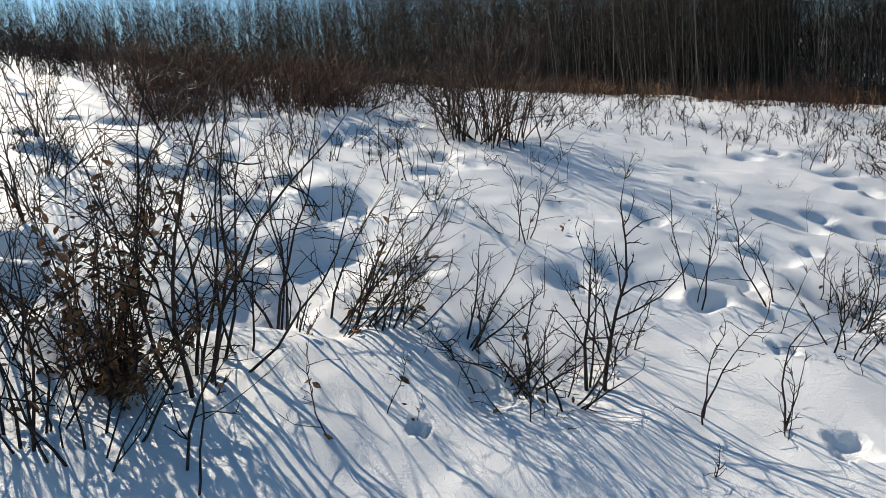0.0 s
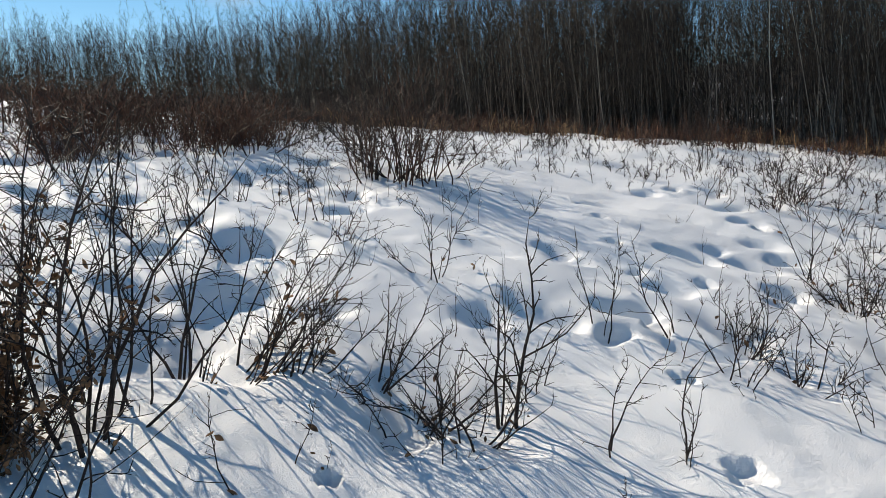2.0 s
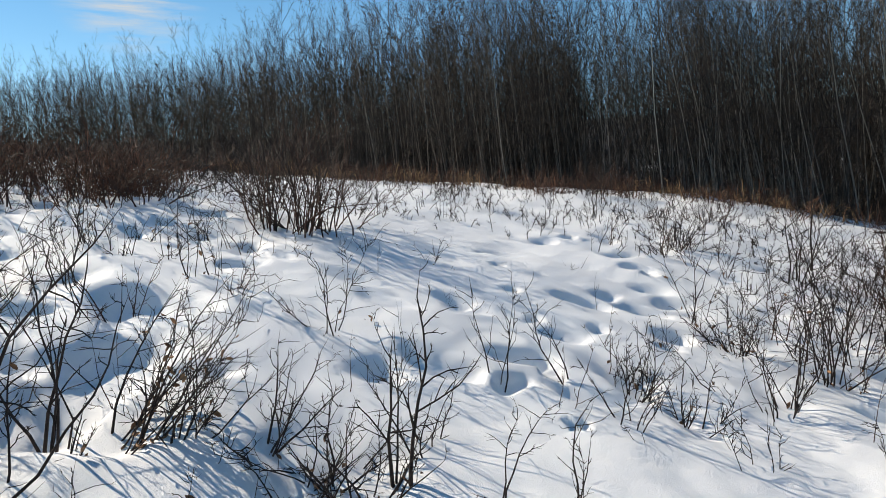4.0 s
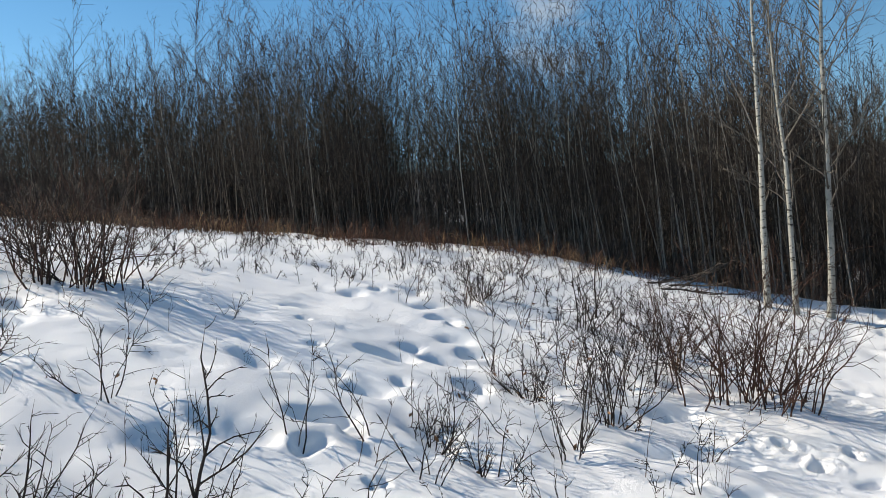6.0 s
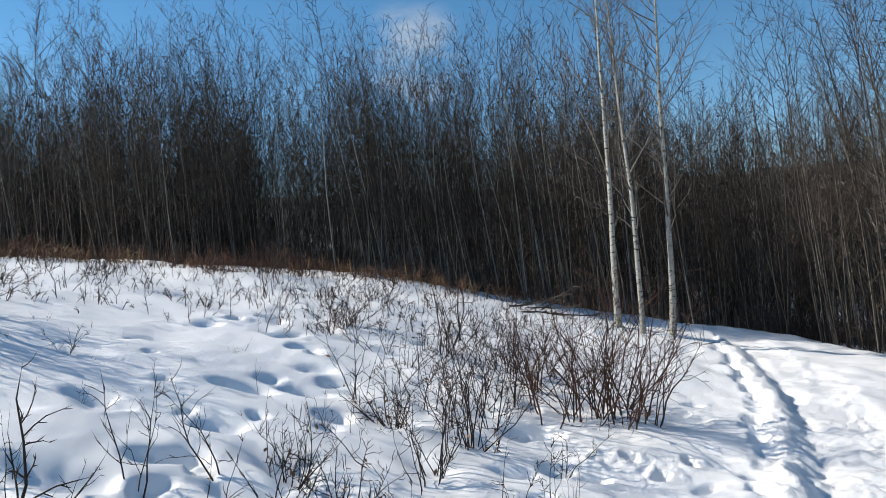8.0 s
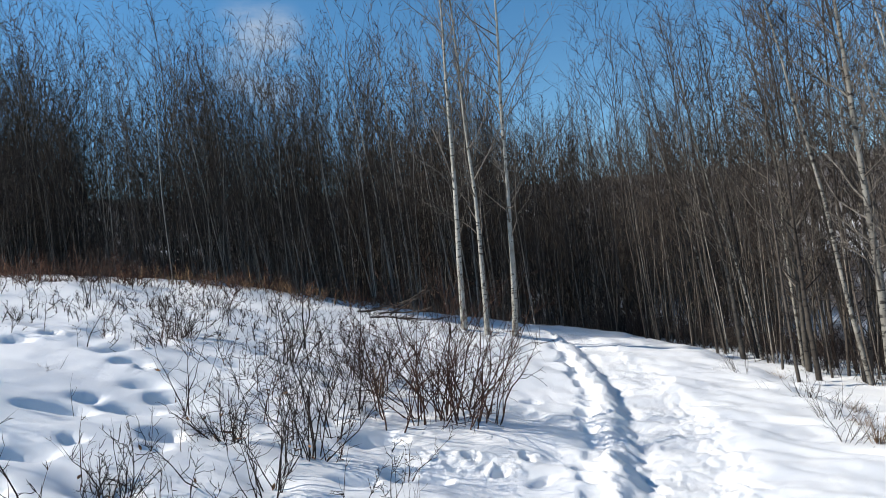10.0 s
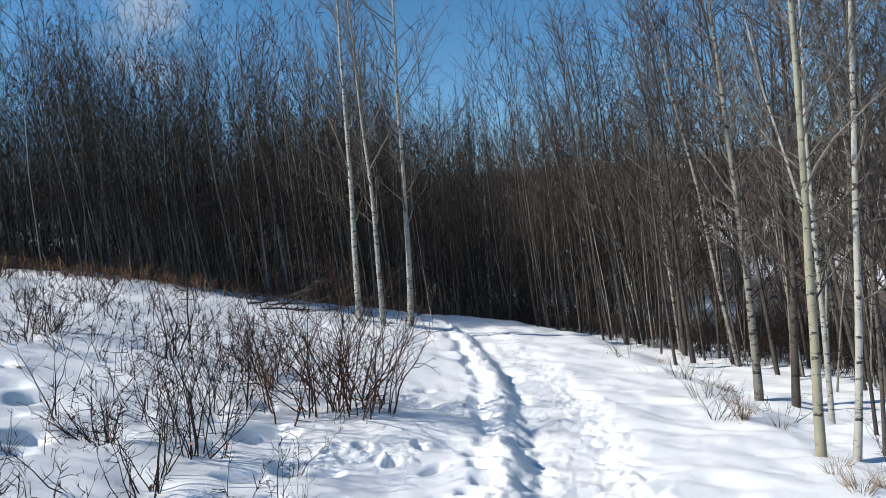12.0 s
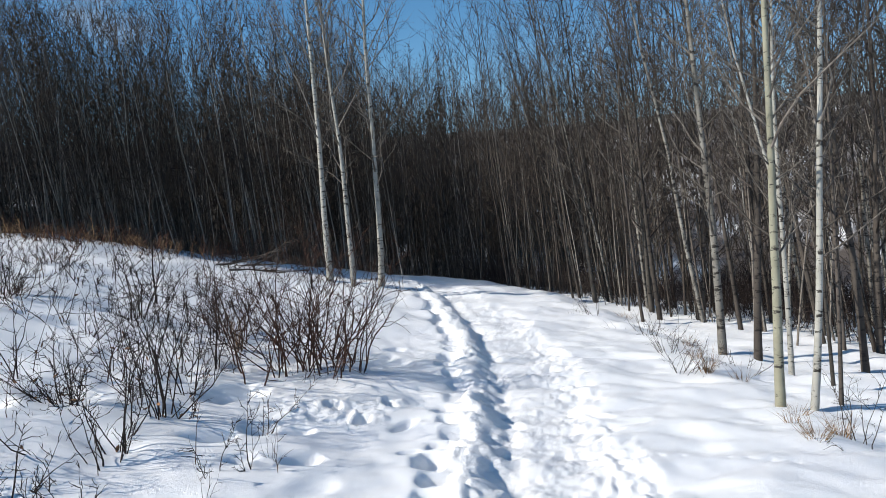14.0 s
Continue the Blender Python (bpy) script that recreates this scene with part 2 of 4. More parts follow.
def hill(x, y):
    """The lie of the land, smooth between rings and bearings from the viewpoint."""
    r = np.log(np.clip(np.hypot(x, y), RINGS[0], RINGS[-1]))
    a = np.degrees(np.arctan2(x, y))
    back = np.clip(np.where(a > 130, a - 130, np.where(a < -50, a + 230, 0)) / 180, 0, 1)
    back = back * back * (3 - 2 * back)
    out = np.zeros_like(r)
    cols = cubic_weights(np.clip(a, -50, 130), BEARINGS)
    for i, wi in cubic_weights(r, np.log(RINGS)):
        front = sum(HILL_Z[i, j] * wj for j, wj in cols)
        rear = HILL_Z[i, 8] * (1 - back) + HILL_Z[i, 0] * back
        out += wi * np.where((a > 130) | (a < -50), rear, front)
    return out


def lump(x, y, size, seed):
    """Smooth random swell between about -1 and 1."""
    u, v = x / size + seed * 17.13, y / size - seed * 9.71
    i, j = np.floor(u), np.floor(v)
    fu, fv = u - i, v - j
    su, sv = fu**3 * (fu * (6 * fu - 15) + 10), fv**3 * (fv * (6 * fv - 15) + 10)

    def corner(a, b):
        h = np.sin((i + a) * 127.1 + (j + b) * 311.7 + seed * 74.7) * 43758.5453
        g = (h - np.floor(h)) * 2 * np.pi
        return np.cos(g) * (fu - a) + np.sin(g) * (fv - b)

    low = corner(0, 0) * (1 - su) + corner(1, 0) * su
    high = corner(0, 1) * (1 - su) + corner(1, 1) * su
    return (low * (1 - sv) + high * sv) * 1.5


def step(a, b, v):
    t = np.clip((v - a) / (b - a), 0, 1)
    return t * t * (3 - 2 * t)


# the middle of the trodden trail
TRAIL = ((-3.0, -1.9), (0.0, -0.75), (2.3, 0.2), (3.6, 0.7), (4.67, 1.17), (5.60, 1.45), (7.05, 1.94), (8.62, 2.56), (10.46, 3.43), (12.45, 4.62), (14.6, 6.0), (17.5, 8.3), (21.0, 10.0), (26.0, 11.0))


def trail_at(x, y):
    """Distance from the trail's middle, positive on its uphill side, and the way along it."""
    best = np.full(x.shape, 1e9)
    side = np.zeros_like(best)
    run = np.zeros_like(best)
    done = 0.0
    for (ax, ay), (bx, by) in zip(TRAIL, TRAIL[1:]):
        dx, dy = bx - ax, by - ay
        n = math.hypot(dx, dy)
        t = np.clip(((x - ax) * dx + (y - ay) * dy) / n**2, 0, 1)
        px, py = x - ax - t * dx, y - ay - t * dy
        d = np.hypot(px, py)
        near = d < best
        best = np.where(near, d, best)
        side = np.where(near, np.sign(dx * py - dy * px), side)
        run = np.where(near, done + t * n, run)
        done += n
    return best * side, run


# old hollows in the snow: x, y, radius, depth
HOLLOWS_UPPER = (
    (-4.24, 7.73, 0.19, 0.13), (-2.98, 7.09, 0.32, 0.16), (-3.04, 5.67, 0.26, 0.15), (-2.46, 5.99, 0.17, 0.13), (-2.20, 5.61, 0.24, 0.15),
    (-1.37, 5.09, 0.18, 0.11), (-0.76, 5.29, 0.30, 0.14), (-0.41, 5.09, 0.24, 0.13), (-2.48, 4.04, 0.27, 0.17), (-1.38, 4.56, 0.25, 0.16),
    (-0.27, 4.21, 0.22, 0.13), (-2.33, 3.64, 0.20, 0.13), (-0.58, 9.64, 0.2, 0.12), (-0.60, 7.51, 0.15, 0.10), (-0.94, 7.21, 0.14, 0.09),
    (-0.15, 8.10, 0.16, 0.10), (0.01, 6.06, 0.19, 0.13), (0.20, 6.47, 0.12, 0.09), (0.22, 6.76, 0.12, 0.08), (-3.43, 6.23, 0.17, 0.12),
    (-2.82, 8.23, 0.22, 0.13), (-0.69, 4.62, 0.2, 0.10), (1.76, 5.47, 0.19, 0.13), (1.27, 4.29, 0.23, 0.12), (0.82, 4.22, 0.24, 0.10), (0.96, 5.78, 0.24, 0.05),
)
HOLLOWS_LOWER = (
    (3.57, 5.38, 0.22, 0.15), (3.01, 5.50, 0.20, 0.14), (4.03, 5.52, 0.15, 0.12), (1.89, 4.36, 0.24, 0.16), (2.43, 4.73, 0.18, 0.11),
    (1.63, 4.04, 0.15, 0.09), (3.44, 4.69, 0.21, 0.14), (2.11, 3.89, 0.24, 0.12), (4.14, 3.41, 0.17, 0.13), (4.56, 3.23, 0.18, 0.14),
    (5.05, 3.92, 0.25, 0.17), (4.29, 6.48, 0.18, 0.14), (4.48, 7.07, 0.22, 0.14), (4.36, 7.97, 0.18, 0.11), (4.09, 2.52, 0.17, 0.13),
    (5.25, 2.35, 0.12, 0.10), (4.63, 2.04, 0.10, 0.08), (3.85, 2.88, 0.12, 0.08), (4.70, 3.01, 0.14, 0.11),
)
# fresh animal prints, each a cluster of small holes
PRINTS = (
    (1.99, 4.18, 0.11), (2.29, 5.08, 0.08), (2.40, 5.72, 0.09), (2.58, 6.41, 0.08), (1.81, 3.53, 0.09),
    (1.63, 2.69, 0.115), (2.60, 6.95, 0.07), (-0.27, 2.9, 0.06),
)
# deeper boot holes along the side track
BOOT_HOLES = (
    (4.50, 7.07, 0.12), (4.30, 6.27, 0.13), (4.18, 7.78, 0.11), (5.27, 3.07, 0.11), (5.13, 2.67, 0.11), (5.62, 2.72, 0.10), (5.75, 5.15, 0.11), (6.3, 4.95, 0.1),
)
# crumbled snow thrown out beside the boot holes: x, y, radius
RUBBLE = ((5.15, 3.10, 0.26), (5.30, 2.75, 0.20), (4.95, 3.35, 0.18), (4.62, 6.95, 0.22), (4.60, 6.35, 0.20), (4.55, 7.75, 0.2), (5.6, 5.2, 0.25))
# melted wells round the shrubs: x, y, radius, depth
WELLS = (
    (-1.70, 3.14, 0.32, 0.10), (-1.31, 3.16, 0.2, 0.06), (-0.70, 3.68, 0.28, 0.10), (0.55, 3.2, 0.30, 0.10), (0.2, 3.25, 0.25, 0.10), (-1.0, 3.75, 0.2, 0.07),
    (2.54, 4.02, 0.22, 0.14), (2.68, 3.62, 0.22, 0.10), (3.57, 3.68, 0.22, 0.08), (3.9, 4.5, 0.25, 0.08), (6.1, 3.84, 0.4, 0.06), (0.74, 7.71, 0.4, 0.08),
)


def scatter_shrubs(seed, count, az_from, az_to, near, far, most, low, high):
    """Places of shrubs that stand loosely over a part of the field."""
    g = random.Random(seed)
    out = []
    while len(out) < count:
        a, q = radians(g.uniform(az_from, az_to)), g.uniform(near, far)
        x, y = q * math.sin(a), q * math.cos(a)
        if abs(x * 0.45 - y) > 0.9:
            out.append((x, y, g.randint(2, most), g.uniform(low, high), g.uniform(0.12, 0.34)))
    return out


SCATTERED_SHRUBS = scatter_shrubs(57, 26, 30, 64, 5.6, 13.0, 4, 0.35, 0.95)
UPPER_SHRUBS = scatter_shrubs(58, 26, -34, 4, 4.8, 9.5, 7, 0.22, 0.6)


def pit(h, x, y, cx, cy, r, depth, sharp=2.0, squash=1.0, turn=0.0, rim=0.0, ramp=1.0):
    """Sinks a hollow; ramp lengthens its uphill side, where it has slumped."""
    near = np.nonzero((np.abs(x - cx) < 3 * r * ramp) & (np.abs(y - cy) < 3 * r * ramp))
    dx, dy = x[near] - cx, y[near] - cy
    if ramp > 1:
        a = dx * -0.45 + dy * 0.89
        shrink = np.where(a > 0, 1 / ramp - 1, 0) * a
        dx, dy = dx + shrink * -0.45, dy + shrink * 0.89
    c, s = math.cos(turn), math.sin(turn)
    q = np.hypot(dx * c + dy * s, (-dx * s + dy * c) / squash) / r
    h[near] -= depth * np.exp(-(q**sharp))
    if rim:
        h[near] += rim * np.exp(-(((q - 1.45) / 0.35) ** 2))


def trodden(x, y):
    """Where boots have packed and broken the snow."""
    d, run = trail_at(x, y)
    worn = 1 - step(0.30, 0.75, np.abs(d - 0.05) + 0.12 * lump(x, y, 0.4, 91))
    for cx, cy, r in BOOT_HOLES:
        worn = np.maximum(worn, np.exp(-(((x - cx) ** 2 + (y - cy) ** 2) / (1.6 * r) ** 2)))
    return worn


def snow_height(x, y):
    h = hill(x, y)
    d, run = trail_at(x, y)
    far = np.hypot(x, y)
    field = step(0.3, 1.6, d)
    calm = 1 - step(25, 60, far)
    h = h + calm * (0.045 * field + 0.03) * lump(x, y, 1.5, 3) + calm * (0.034 - 0.008 * field) * lump(x, y, 0.62, 5)
    h = h + calm * 0.010 * lump(x, y, 0.2, 8) + calm * (1 - field) * (0.085 * np.abs(lump(x + 0.5 * y, 0.35 * y, 0.55, 9)) + 0.03 * lump(x, 0.4 * y, 0.3, 10))
    h = h + calm * 0.035 * step(1.0, -1.5, x) * lump(x, 1.5 * y, 0.95, 12)
    rng = random.Random(4)
    wx, wy = x + 0.09 * lump(x, y, 0.45, 71) + 0.03 * lump(x, y, 0.16, 73), y + 0.09 * lump(x, y, 0.45, 72)
    for cx, cy, r, depth in HOLLOWS_UPPER + HOLLOWS_LOWER:
        pit(h, wx, wy, cx, cy, r * 0.86, depth * 0.95, 3.4, 0.62, rng.gauss(-0.1, 0.2), 0.0, 1.35)
    pit(h, wx, wy, -1.0, 4.02, 0.66, 0.20, 2.8, 0.30, 0.75, 0.0, 2.0)
    for cx, cy, r, depth in WELLS:
        pit(h, wx, wy, cx, cy, r * 0.85, depth * 0.95, 2.4, 0.75, rng.uniform(0, 3), 0.0, 1.8)
    for _ in range(70):
        a, q = radians(rng.uniform(-30, 66)), rng.uniform(4.2, 13)
        pit(h, wx, wy, q * math.sin(a), q * math.cos(a), rng.uniform(0.10, 0.2), rng.uniform(0.03, 0.08), 3.0, 0.6, rng.gauss(-0.1, 0.3), 0.0, 1.3)
    for cx, cy, r, _, _ in SCATTERED_SHRUBS + UPPER_SHRUBS:
        pit(h, wx, wy, cx, cy, 0.15 + 0.01 * r, 0.035 + 0.005 * r, 2.0, 0.6, rng.uniform(0, 3))
    for cx, cy, r in PRINTS:
        for k in range(4):
            a = k * math.pi / 2 + rng.uniform(-0.3, 0.3) + 0.5
            pit(h, x, y, cx + math.cos(a) * r * 0.5, cy + math.sin(a) * r * 0.5, r * 0.44, 0.06, 3.4, 0.85, a, 0.005)
    for cx, cy, r in BOOT_HOLES:
        pit(h, wx, wy, cx, cy, r * 0.8, 0.11, 3.2, 0.6, rng.uniform(0.2, 1.0), 0.02)
        pit(h, x, y, cx + 0.12, cy - 0.1, r * 0.45, -0.035, 2, 1)
    for cx, cy, r in RUBBLE:
        q = np.exp(-(((x - cx) ** 2 + (y - cy) ** 2) / r**2))
        h = h + q * (0.045 * np.maximum(lump(x, y, 0.12, 35), 0) + 0.04 * np.maximum(lump(x, y, 0.055, 36), 0))
    for k in range(9):
        pit(h, x, y, 5.05 + 0.032 * k + rng.gauss(0, 0.012), 0.62 - 0.145 * k, 0.035, 0.035, 2.6, 0.55, 1.4, 0.006)
    # packed trail, with a deep rut under its uphill wall
    ragged = 0.07 * lump(run, d * 0.5, 0.40, 21) + 0.06 * lump(run, d * 0.8, 0.16, 22) + 0.03 * lump(run, d, 0.07, 23)
    fade = 1 - 0.45 * step(9, 18, far)
    wall = 1 - step(0.14, 0.42, d + ragged)
    shoulder = step(-0.86, -0.42, d + 2.2 * ragged)
    bed = wall * shoulder
    tread = np.exp(-(((d - 0.15) / 0.13) ** 2))
    h = h - bed * fade * (0.09 + 0.04 * tread * (1 + lump(run, d, 0.17, 47)))
    h = h + bed * calm * (0.012 * lump(x, y, 0.13, 31) + 0.014 * lump(x, y, 0.06, 32) - 0.012 * np.abs(lump(x, y, 0.2, 33)))
    # broken ridge beside the rut and a row of boot holes along it
    ridge = np.exp(-(((d - 0.44) / 0.11) ** 2))
    h = h + ridge * fade * (0.0 + 0.03 * lump(run, d, 0.24, 44) + 0.03 * lump(x, y, 0.10, 45))
    stride = run / 0.37 + 0.25 * np.sin(run * 2.1) + 0.35 * np.sin(run * 0.83)
    pace = np.floor(stride)
    beat = stride - pace - 0.5
    chance = np.sin(pace * 12.9898) * 43758.5453
    chance = chance - np.floor(chance)
    hole = np.exp(-(np.abs((d - 0.55 - 0.16 * chance + 0.6 * ragged) / 0.10) ** 4)) * np.exp(-(np.abs(beat / 0.37) ** 4))
    h = h - hole * fade * (0.05 + 0.13 * chance) * step(-1, 3, run)
    crumb = np.exp(-(((d + 0.50) / 0.19) ** 2)) + 0.7 * np.exp(-(((d - 0.46) / 0.16) ** 2))
    h = h + crumb * calm * (0.04 * np.maximum(lump(x, y, 0.13, 51), 0) + 0.045 * np.maximum(lump(x, y, 0.065, 52), 0))
    # floor of the wood below the trail
    h = h - 0.10 * step(-2.2, -3.2, d + 0.3 * lump(x, y, 1.2, 61)) * step(2.5, 5.0, far)
    return h


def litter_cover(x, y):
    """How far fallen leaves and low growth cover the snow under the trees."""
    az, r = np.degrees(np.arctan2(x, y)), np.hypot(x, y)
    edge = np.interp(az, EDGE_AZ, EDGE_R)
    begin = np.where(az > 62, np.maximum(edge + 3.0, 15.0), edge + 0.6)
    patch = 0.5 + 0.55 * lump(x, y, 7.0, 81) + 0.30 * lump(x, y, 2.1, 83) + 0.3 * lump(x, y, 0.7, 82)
    # left of bearing 58 the far rise is solid brown, a dark backing for the wood
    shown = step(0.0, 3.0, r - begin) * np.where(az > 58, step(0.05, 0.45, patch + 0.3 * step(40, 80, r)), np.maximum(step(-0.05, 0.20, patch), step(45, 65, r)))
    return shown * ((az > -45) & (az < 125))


def ground_at(x, y):
    return float(snow_height(np.array([x], float), np.array([y], float))[0])


def build_ground():
    """One sheet of snow out to the horizon, finest where the place is seen closely."""
    ang = np.radians(np.concatenate([np.arange(-46, 52, 0.42), np.arange(52, 97, 0.24), np.arange(97, 126, 0.45), np.arange(126.5, 313.5, 1.6)]))
    r = list(np.arange(0.06, 2.2, 0.05))
    while r[-1] < 3000:
        q = r[-1]
        r.append(q * (1.0066 if q < 3.6 else 1.0054 if q < 9 else 1.009 if q < 20 else 1.03 if q < 160 else 1.3))
    r = np.array(r)
    x = np.append((r[:, None] * np.sin(ang)).ravel(), 0.0)
    y = np.append((r[:, None] * np.cos(ang)).ravel(), 0.0)
    z = snow_height(x, y)
    nr, na = len(r), len(ang)
    i = np.arange(nr - 1)[:, None] * na
    j = np.arange(na)[None]
    k = (j + 1) % na
    quads = np.stack([i + j, i + k, i + na + k, i + na + j], -1).reshape(-1, 4)
    hub = np.stack([j[0], np.full(na, nr * na), k[0]], -1)
    corners = np.concatenate([quads.ravel(), hub.ravel()]).astype(np.int32)
    starts = np.concatenate([np.arange(len(quads)) * 4, quads.size + np.arange(na) * 3]).astype(np.int32)
    me = bpy.data.meshes.new("ground")
    me.vertices.add(len(x))
    me.vertices.foreach_set("co", np.stack([x, y, z], 1).ravel())
    me.loops.add(len(corners))
    me.loops.foreach_set("vertex_index", corners)
    me.polygons.add(len(starts))
    me.polygons.foreach_set("loop_start", starts)
    me.polygons.foreach_set("use_smooth", np.ones(len(starts), bool))
    me.update(calc_edges=True)
    if me.polygons[1000].normal.z < 0:
        me.flip_normals()
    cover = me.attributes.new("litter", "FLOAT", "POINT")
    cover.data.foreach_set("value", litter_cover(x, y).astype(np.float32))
    packed = me.attributes.new("packed", "FLOAT", "POINT")
    packed.data.foreach_set("value", trodden(x, y).astype(np.float32))
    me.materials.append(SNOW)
    return tagged(new("ground", me), "sunlit snow with hollows, prints and a trodden trail", "snow", kind="structure")


build_ground()


# ---- trees ----
def tree_batches(rng, height, radius, sides, boughs, twigs, start=0.3, spread=0.75, fork=0.0, crook=0.03, fine=False, light=False, rise=1.0, girth=1.0, fat=0.0062, sway=0.03):
    """Trunk and crown of a leafless tree that stands at the origin."""
    trunk, crown = Batch(), Batch()
    steps = 12 if sides > 5 else 5
    pts = curve_path(Vector((0, 0, -0.25)), Vector((rng.gauss(0, sway), rng.gauss(0, sway), 1)), height + 0.25, steps, rng, crook, (0, 0, 0.25))
    radii = [radius * (1.12 if i == 0 else 1.0) * (1 - 0.96 * (i / steps) ** 0.9) for i in range(steps + 1)]
    trunk.tube(pts, radii, sides)
    axes = [(pts, radius, 1.0, start)]
    if fork:
        p, d = along(pts, fork)
        sub = curve_path(p, side_way(d, 0.32, rng.uniform(0, 6.3)), height * (1 - fork) * 0.9, 7, rng, 0.05, (0, 0, 0.35))
        r0 = radius * (1 - 0.93 * fork**1.15) * 0.75
        trunk.tube(sub, [r0 * (1 - 0.95 * i / 7) for i in range(8)], max(sides - 2, 4))
        axes.append((sub, r0, 0.5, 0.1))
    for axis, r0, share, low in axes:
        count = max(2, int(boughs * share))
        for b in range(count):
            u = (b + rng.random()) / count
            t = low + (0.985 - low) * u**0.85
            p, d = along(axis, t)
            way = side_way(d, rng.uniform(0.6, 1.1) * (1.1 - 0.35 * t) * rise, rng.uniform(0, 6.3))
            length = height * spread * rng.uniform(0.10, 0.27) * (1.05 - 0.72 * u) + 0.14
            br = r0 * (1 - 0.9 * t) * rng.uniform(0.25, 0.48) * girth + 0.6 * fat
            seg = 5 if fine else 2 if sides < 5 else 3
            bough = curve_path(p, way, length, seg, rng, 0.13, (0, 0, 0.55))
            crown.tube(bough, [br * (1 - 0.9 * i / seg) for i in range(seg)] + [0], 4 if fine else 3)
            for k in range(twigs):
                q = 0.15 + 0.83 * (k + rng.random()) / twigs
                s, e = along(bough, q)
                tl = length * rng.uniform(0.14, 0.42) * (1.15 - 0.6 * q)
                tr = max(br * 0.5 * (1 - 0.6 * q), 0.55 * fat)
                if light:
                    tip = s + side_way(e, rng.uniform(0.5, 1.2), rng.uniform(0, 6.3)) * tl * 1.5
                    if sides < 5:
                        crown.sliver(s, tip, 0.72 * fat, rng)
                    else:
                        crown.tube([s, tip], [tr * 1.2, 0], 3)
                    continue
                twig = curve_path(s, side_way(e, rng.uniform(0.5, 1.0), rng.uniform(0, 6.3)), tl, 2, rng, 0.16, (0, 0, 0.3))
                crown.tube(twig, [tr, tr * 0.7, 0], 3)
                if fine:
                    for _ in range(3):
                        s2, e2 = along(twig, rng.uniform(0.2, 0.9))
                        tip = s2 + side_way(e2, rng.uniform(0.4, 1.0), rng.uniform(0, 6.3)) * tl * rng.uniform(0.25, 0.5)
                        crown.tube([s2, tip], [tr * 0.7, 0], 3)
    return trunk, crown


def tree(name, rng, bark, twig, label, group, **shape):
    thing = tagged(new(name), label, "tree", group)
    trunk, crown = tree_batches(rng, **shape)
    part("trunk", trunk, bark, thing)
    part("crown", crown, twig, thing)
    return thing


def stand(x, y, turn=0.0, lean=0.0, lean_to=-60.0, size=1.0, sink=0.0):
    """A pose on the snow at x, y that leans by so many degrees towards a bearing."""
    a = radians(lean_to)
    tilt = Matrix.Rotation(radians(lean), 4, Vector((-math.cos(a), math.sin(a), 0)))
    return Matrix.Translation((x, y, ground_at(x, y) - sink)) @ tilt @ Matrix.Rotation(turn, 4, "Z") @ Matrix.Scale(size, 4)


rng = random.Random(11)
FEATURE_TREES = (
    # x, y, height, trunk radius, bark, lean, lean bearing, fork
    (7.10, -0.59, 7.5, 0.048, 1, 0.2, 5, 0.0),
    (7.23, -0.87, 7.8, 0.037, 0, -2.2, 6, 0.0),
    (9.25, -0.89, 7.5, 0.036, 0, -0.3, 5, 0.3),
    (9.96, -0.13, 8.0, 0.060, 4, 1.9, 0, 0.0),
    (9.88, -0.56, 7.0, 0.055, 3, -2.0, 3, 0.0),
    (11.6, -2.26, 7.5, 0.055, 3, 1.5, -20, 0.0),
    (15.66, 2.46, 7.5, 0.060, 2, 8.0, -8, 0.0),
    (14.26, 1.12, 7.5, 0.055, 2, 4.0, -5, 0.0),
    (13.42, 0.90, 7.0, 0.050, 3, 4.5, -5, 0.0),
    (11.98, 7.09, 9.6, 0.068, 0, 2.9, -31, 0.72),
    (12.02, 6.58, 9.2, 0.056, 0, 1.4, -29, 0.0),
    (12.48, 6.19, 9.8, 0.068, 0, -4.0, -27, 0.0),
    (7.60, -1.15, 6.0, 0.022, 3, 0.5, -20, 0.0),
    (8.60, -1.24, 6.5, 0.022, 2, 1.0, -20, 0.0),
    (9.97, -1.79, 7.0, 0.050, 3, 2.0, -20, 0.0),
)
BARKS = (ASPEN, ASPEN_GREEN, STEM_BARK, DARK_BARK, BLOTCHED_BARK)
BARK_WORDS = ("pale grey-white aspen with dark scars and bare crown", "slim green-tinged aspen with a bare crown", "leaning grey young aspen, leafless", "dark rough-barked leafless tree at the trail side", "blotched pale and dark aspen, leafless, at the trail side")
for k, (x, y, height, radius, bark, lean, bearing, fork) in enumerate(FEATURE_TREES):
    t = tree("aspen_tree", random.Random(40 + k), BARKS[bark], TWIG if bark == 3 else ASPEN_TWIG, BARK_WORDS[bark], "trees along the trail", height=height, radius=radius, sides=10,
             boughs=44 if radius > 0.03 else 16, twigs=8, start=0.2, spread=1.1 if x > 11 else 0.85, fork=fork, crook=0.02, fine=True, rise=1.0, girth=0.7, sway=0.0, fat=0.0075 if x > 11 else 0.0058)
    t.matrix_world = stand(x, y, rng.uniform(0, 6.3), lean, bearing)

def wood_edge(az):
    return float(np.interp(az, EDGE_AZ, EDGE_R))


def tall(az):
    return float(np.interp(az, (-40, -24, -16, -8, 0, 6, 12, 18, 36, 44, 50, 56, 62, 66, 70, 80, 118), (0.5, 0.58, 0.66, 0.74, 0.84, 0.92, 0.96, 0.95, 0.93, 0.98, 1.14, 1.38, 1.38, 1.24, 1.24, 1.25, 1.25)))


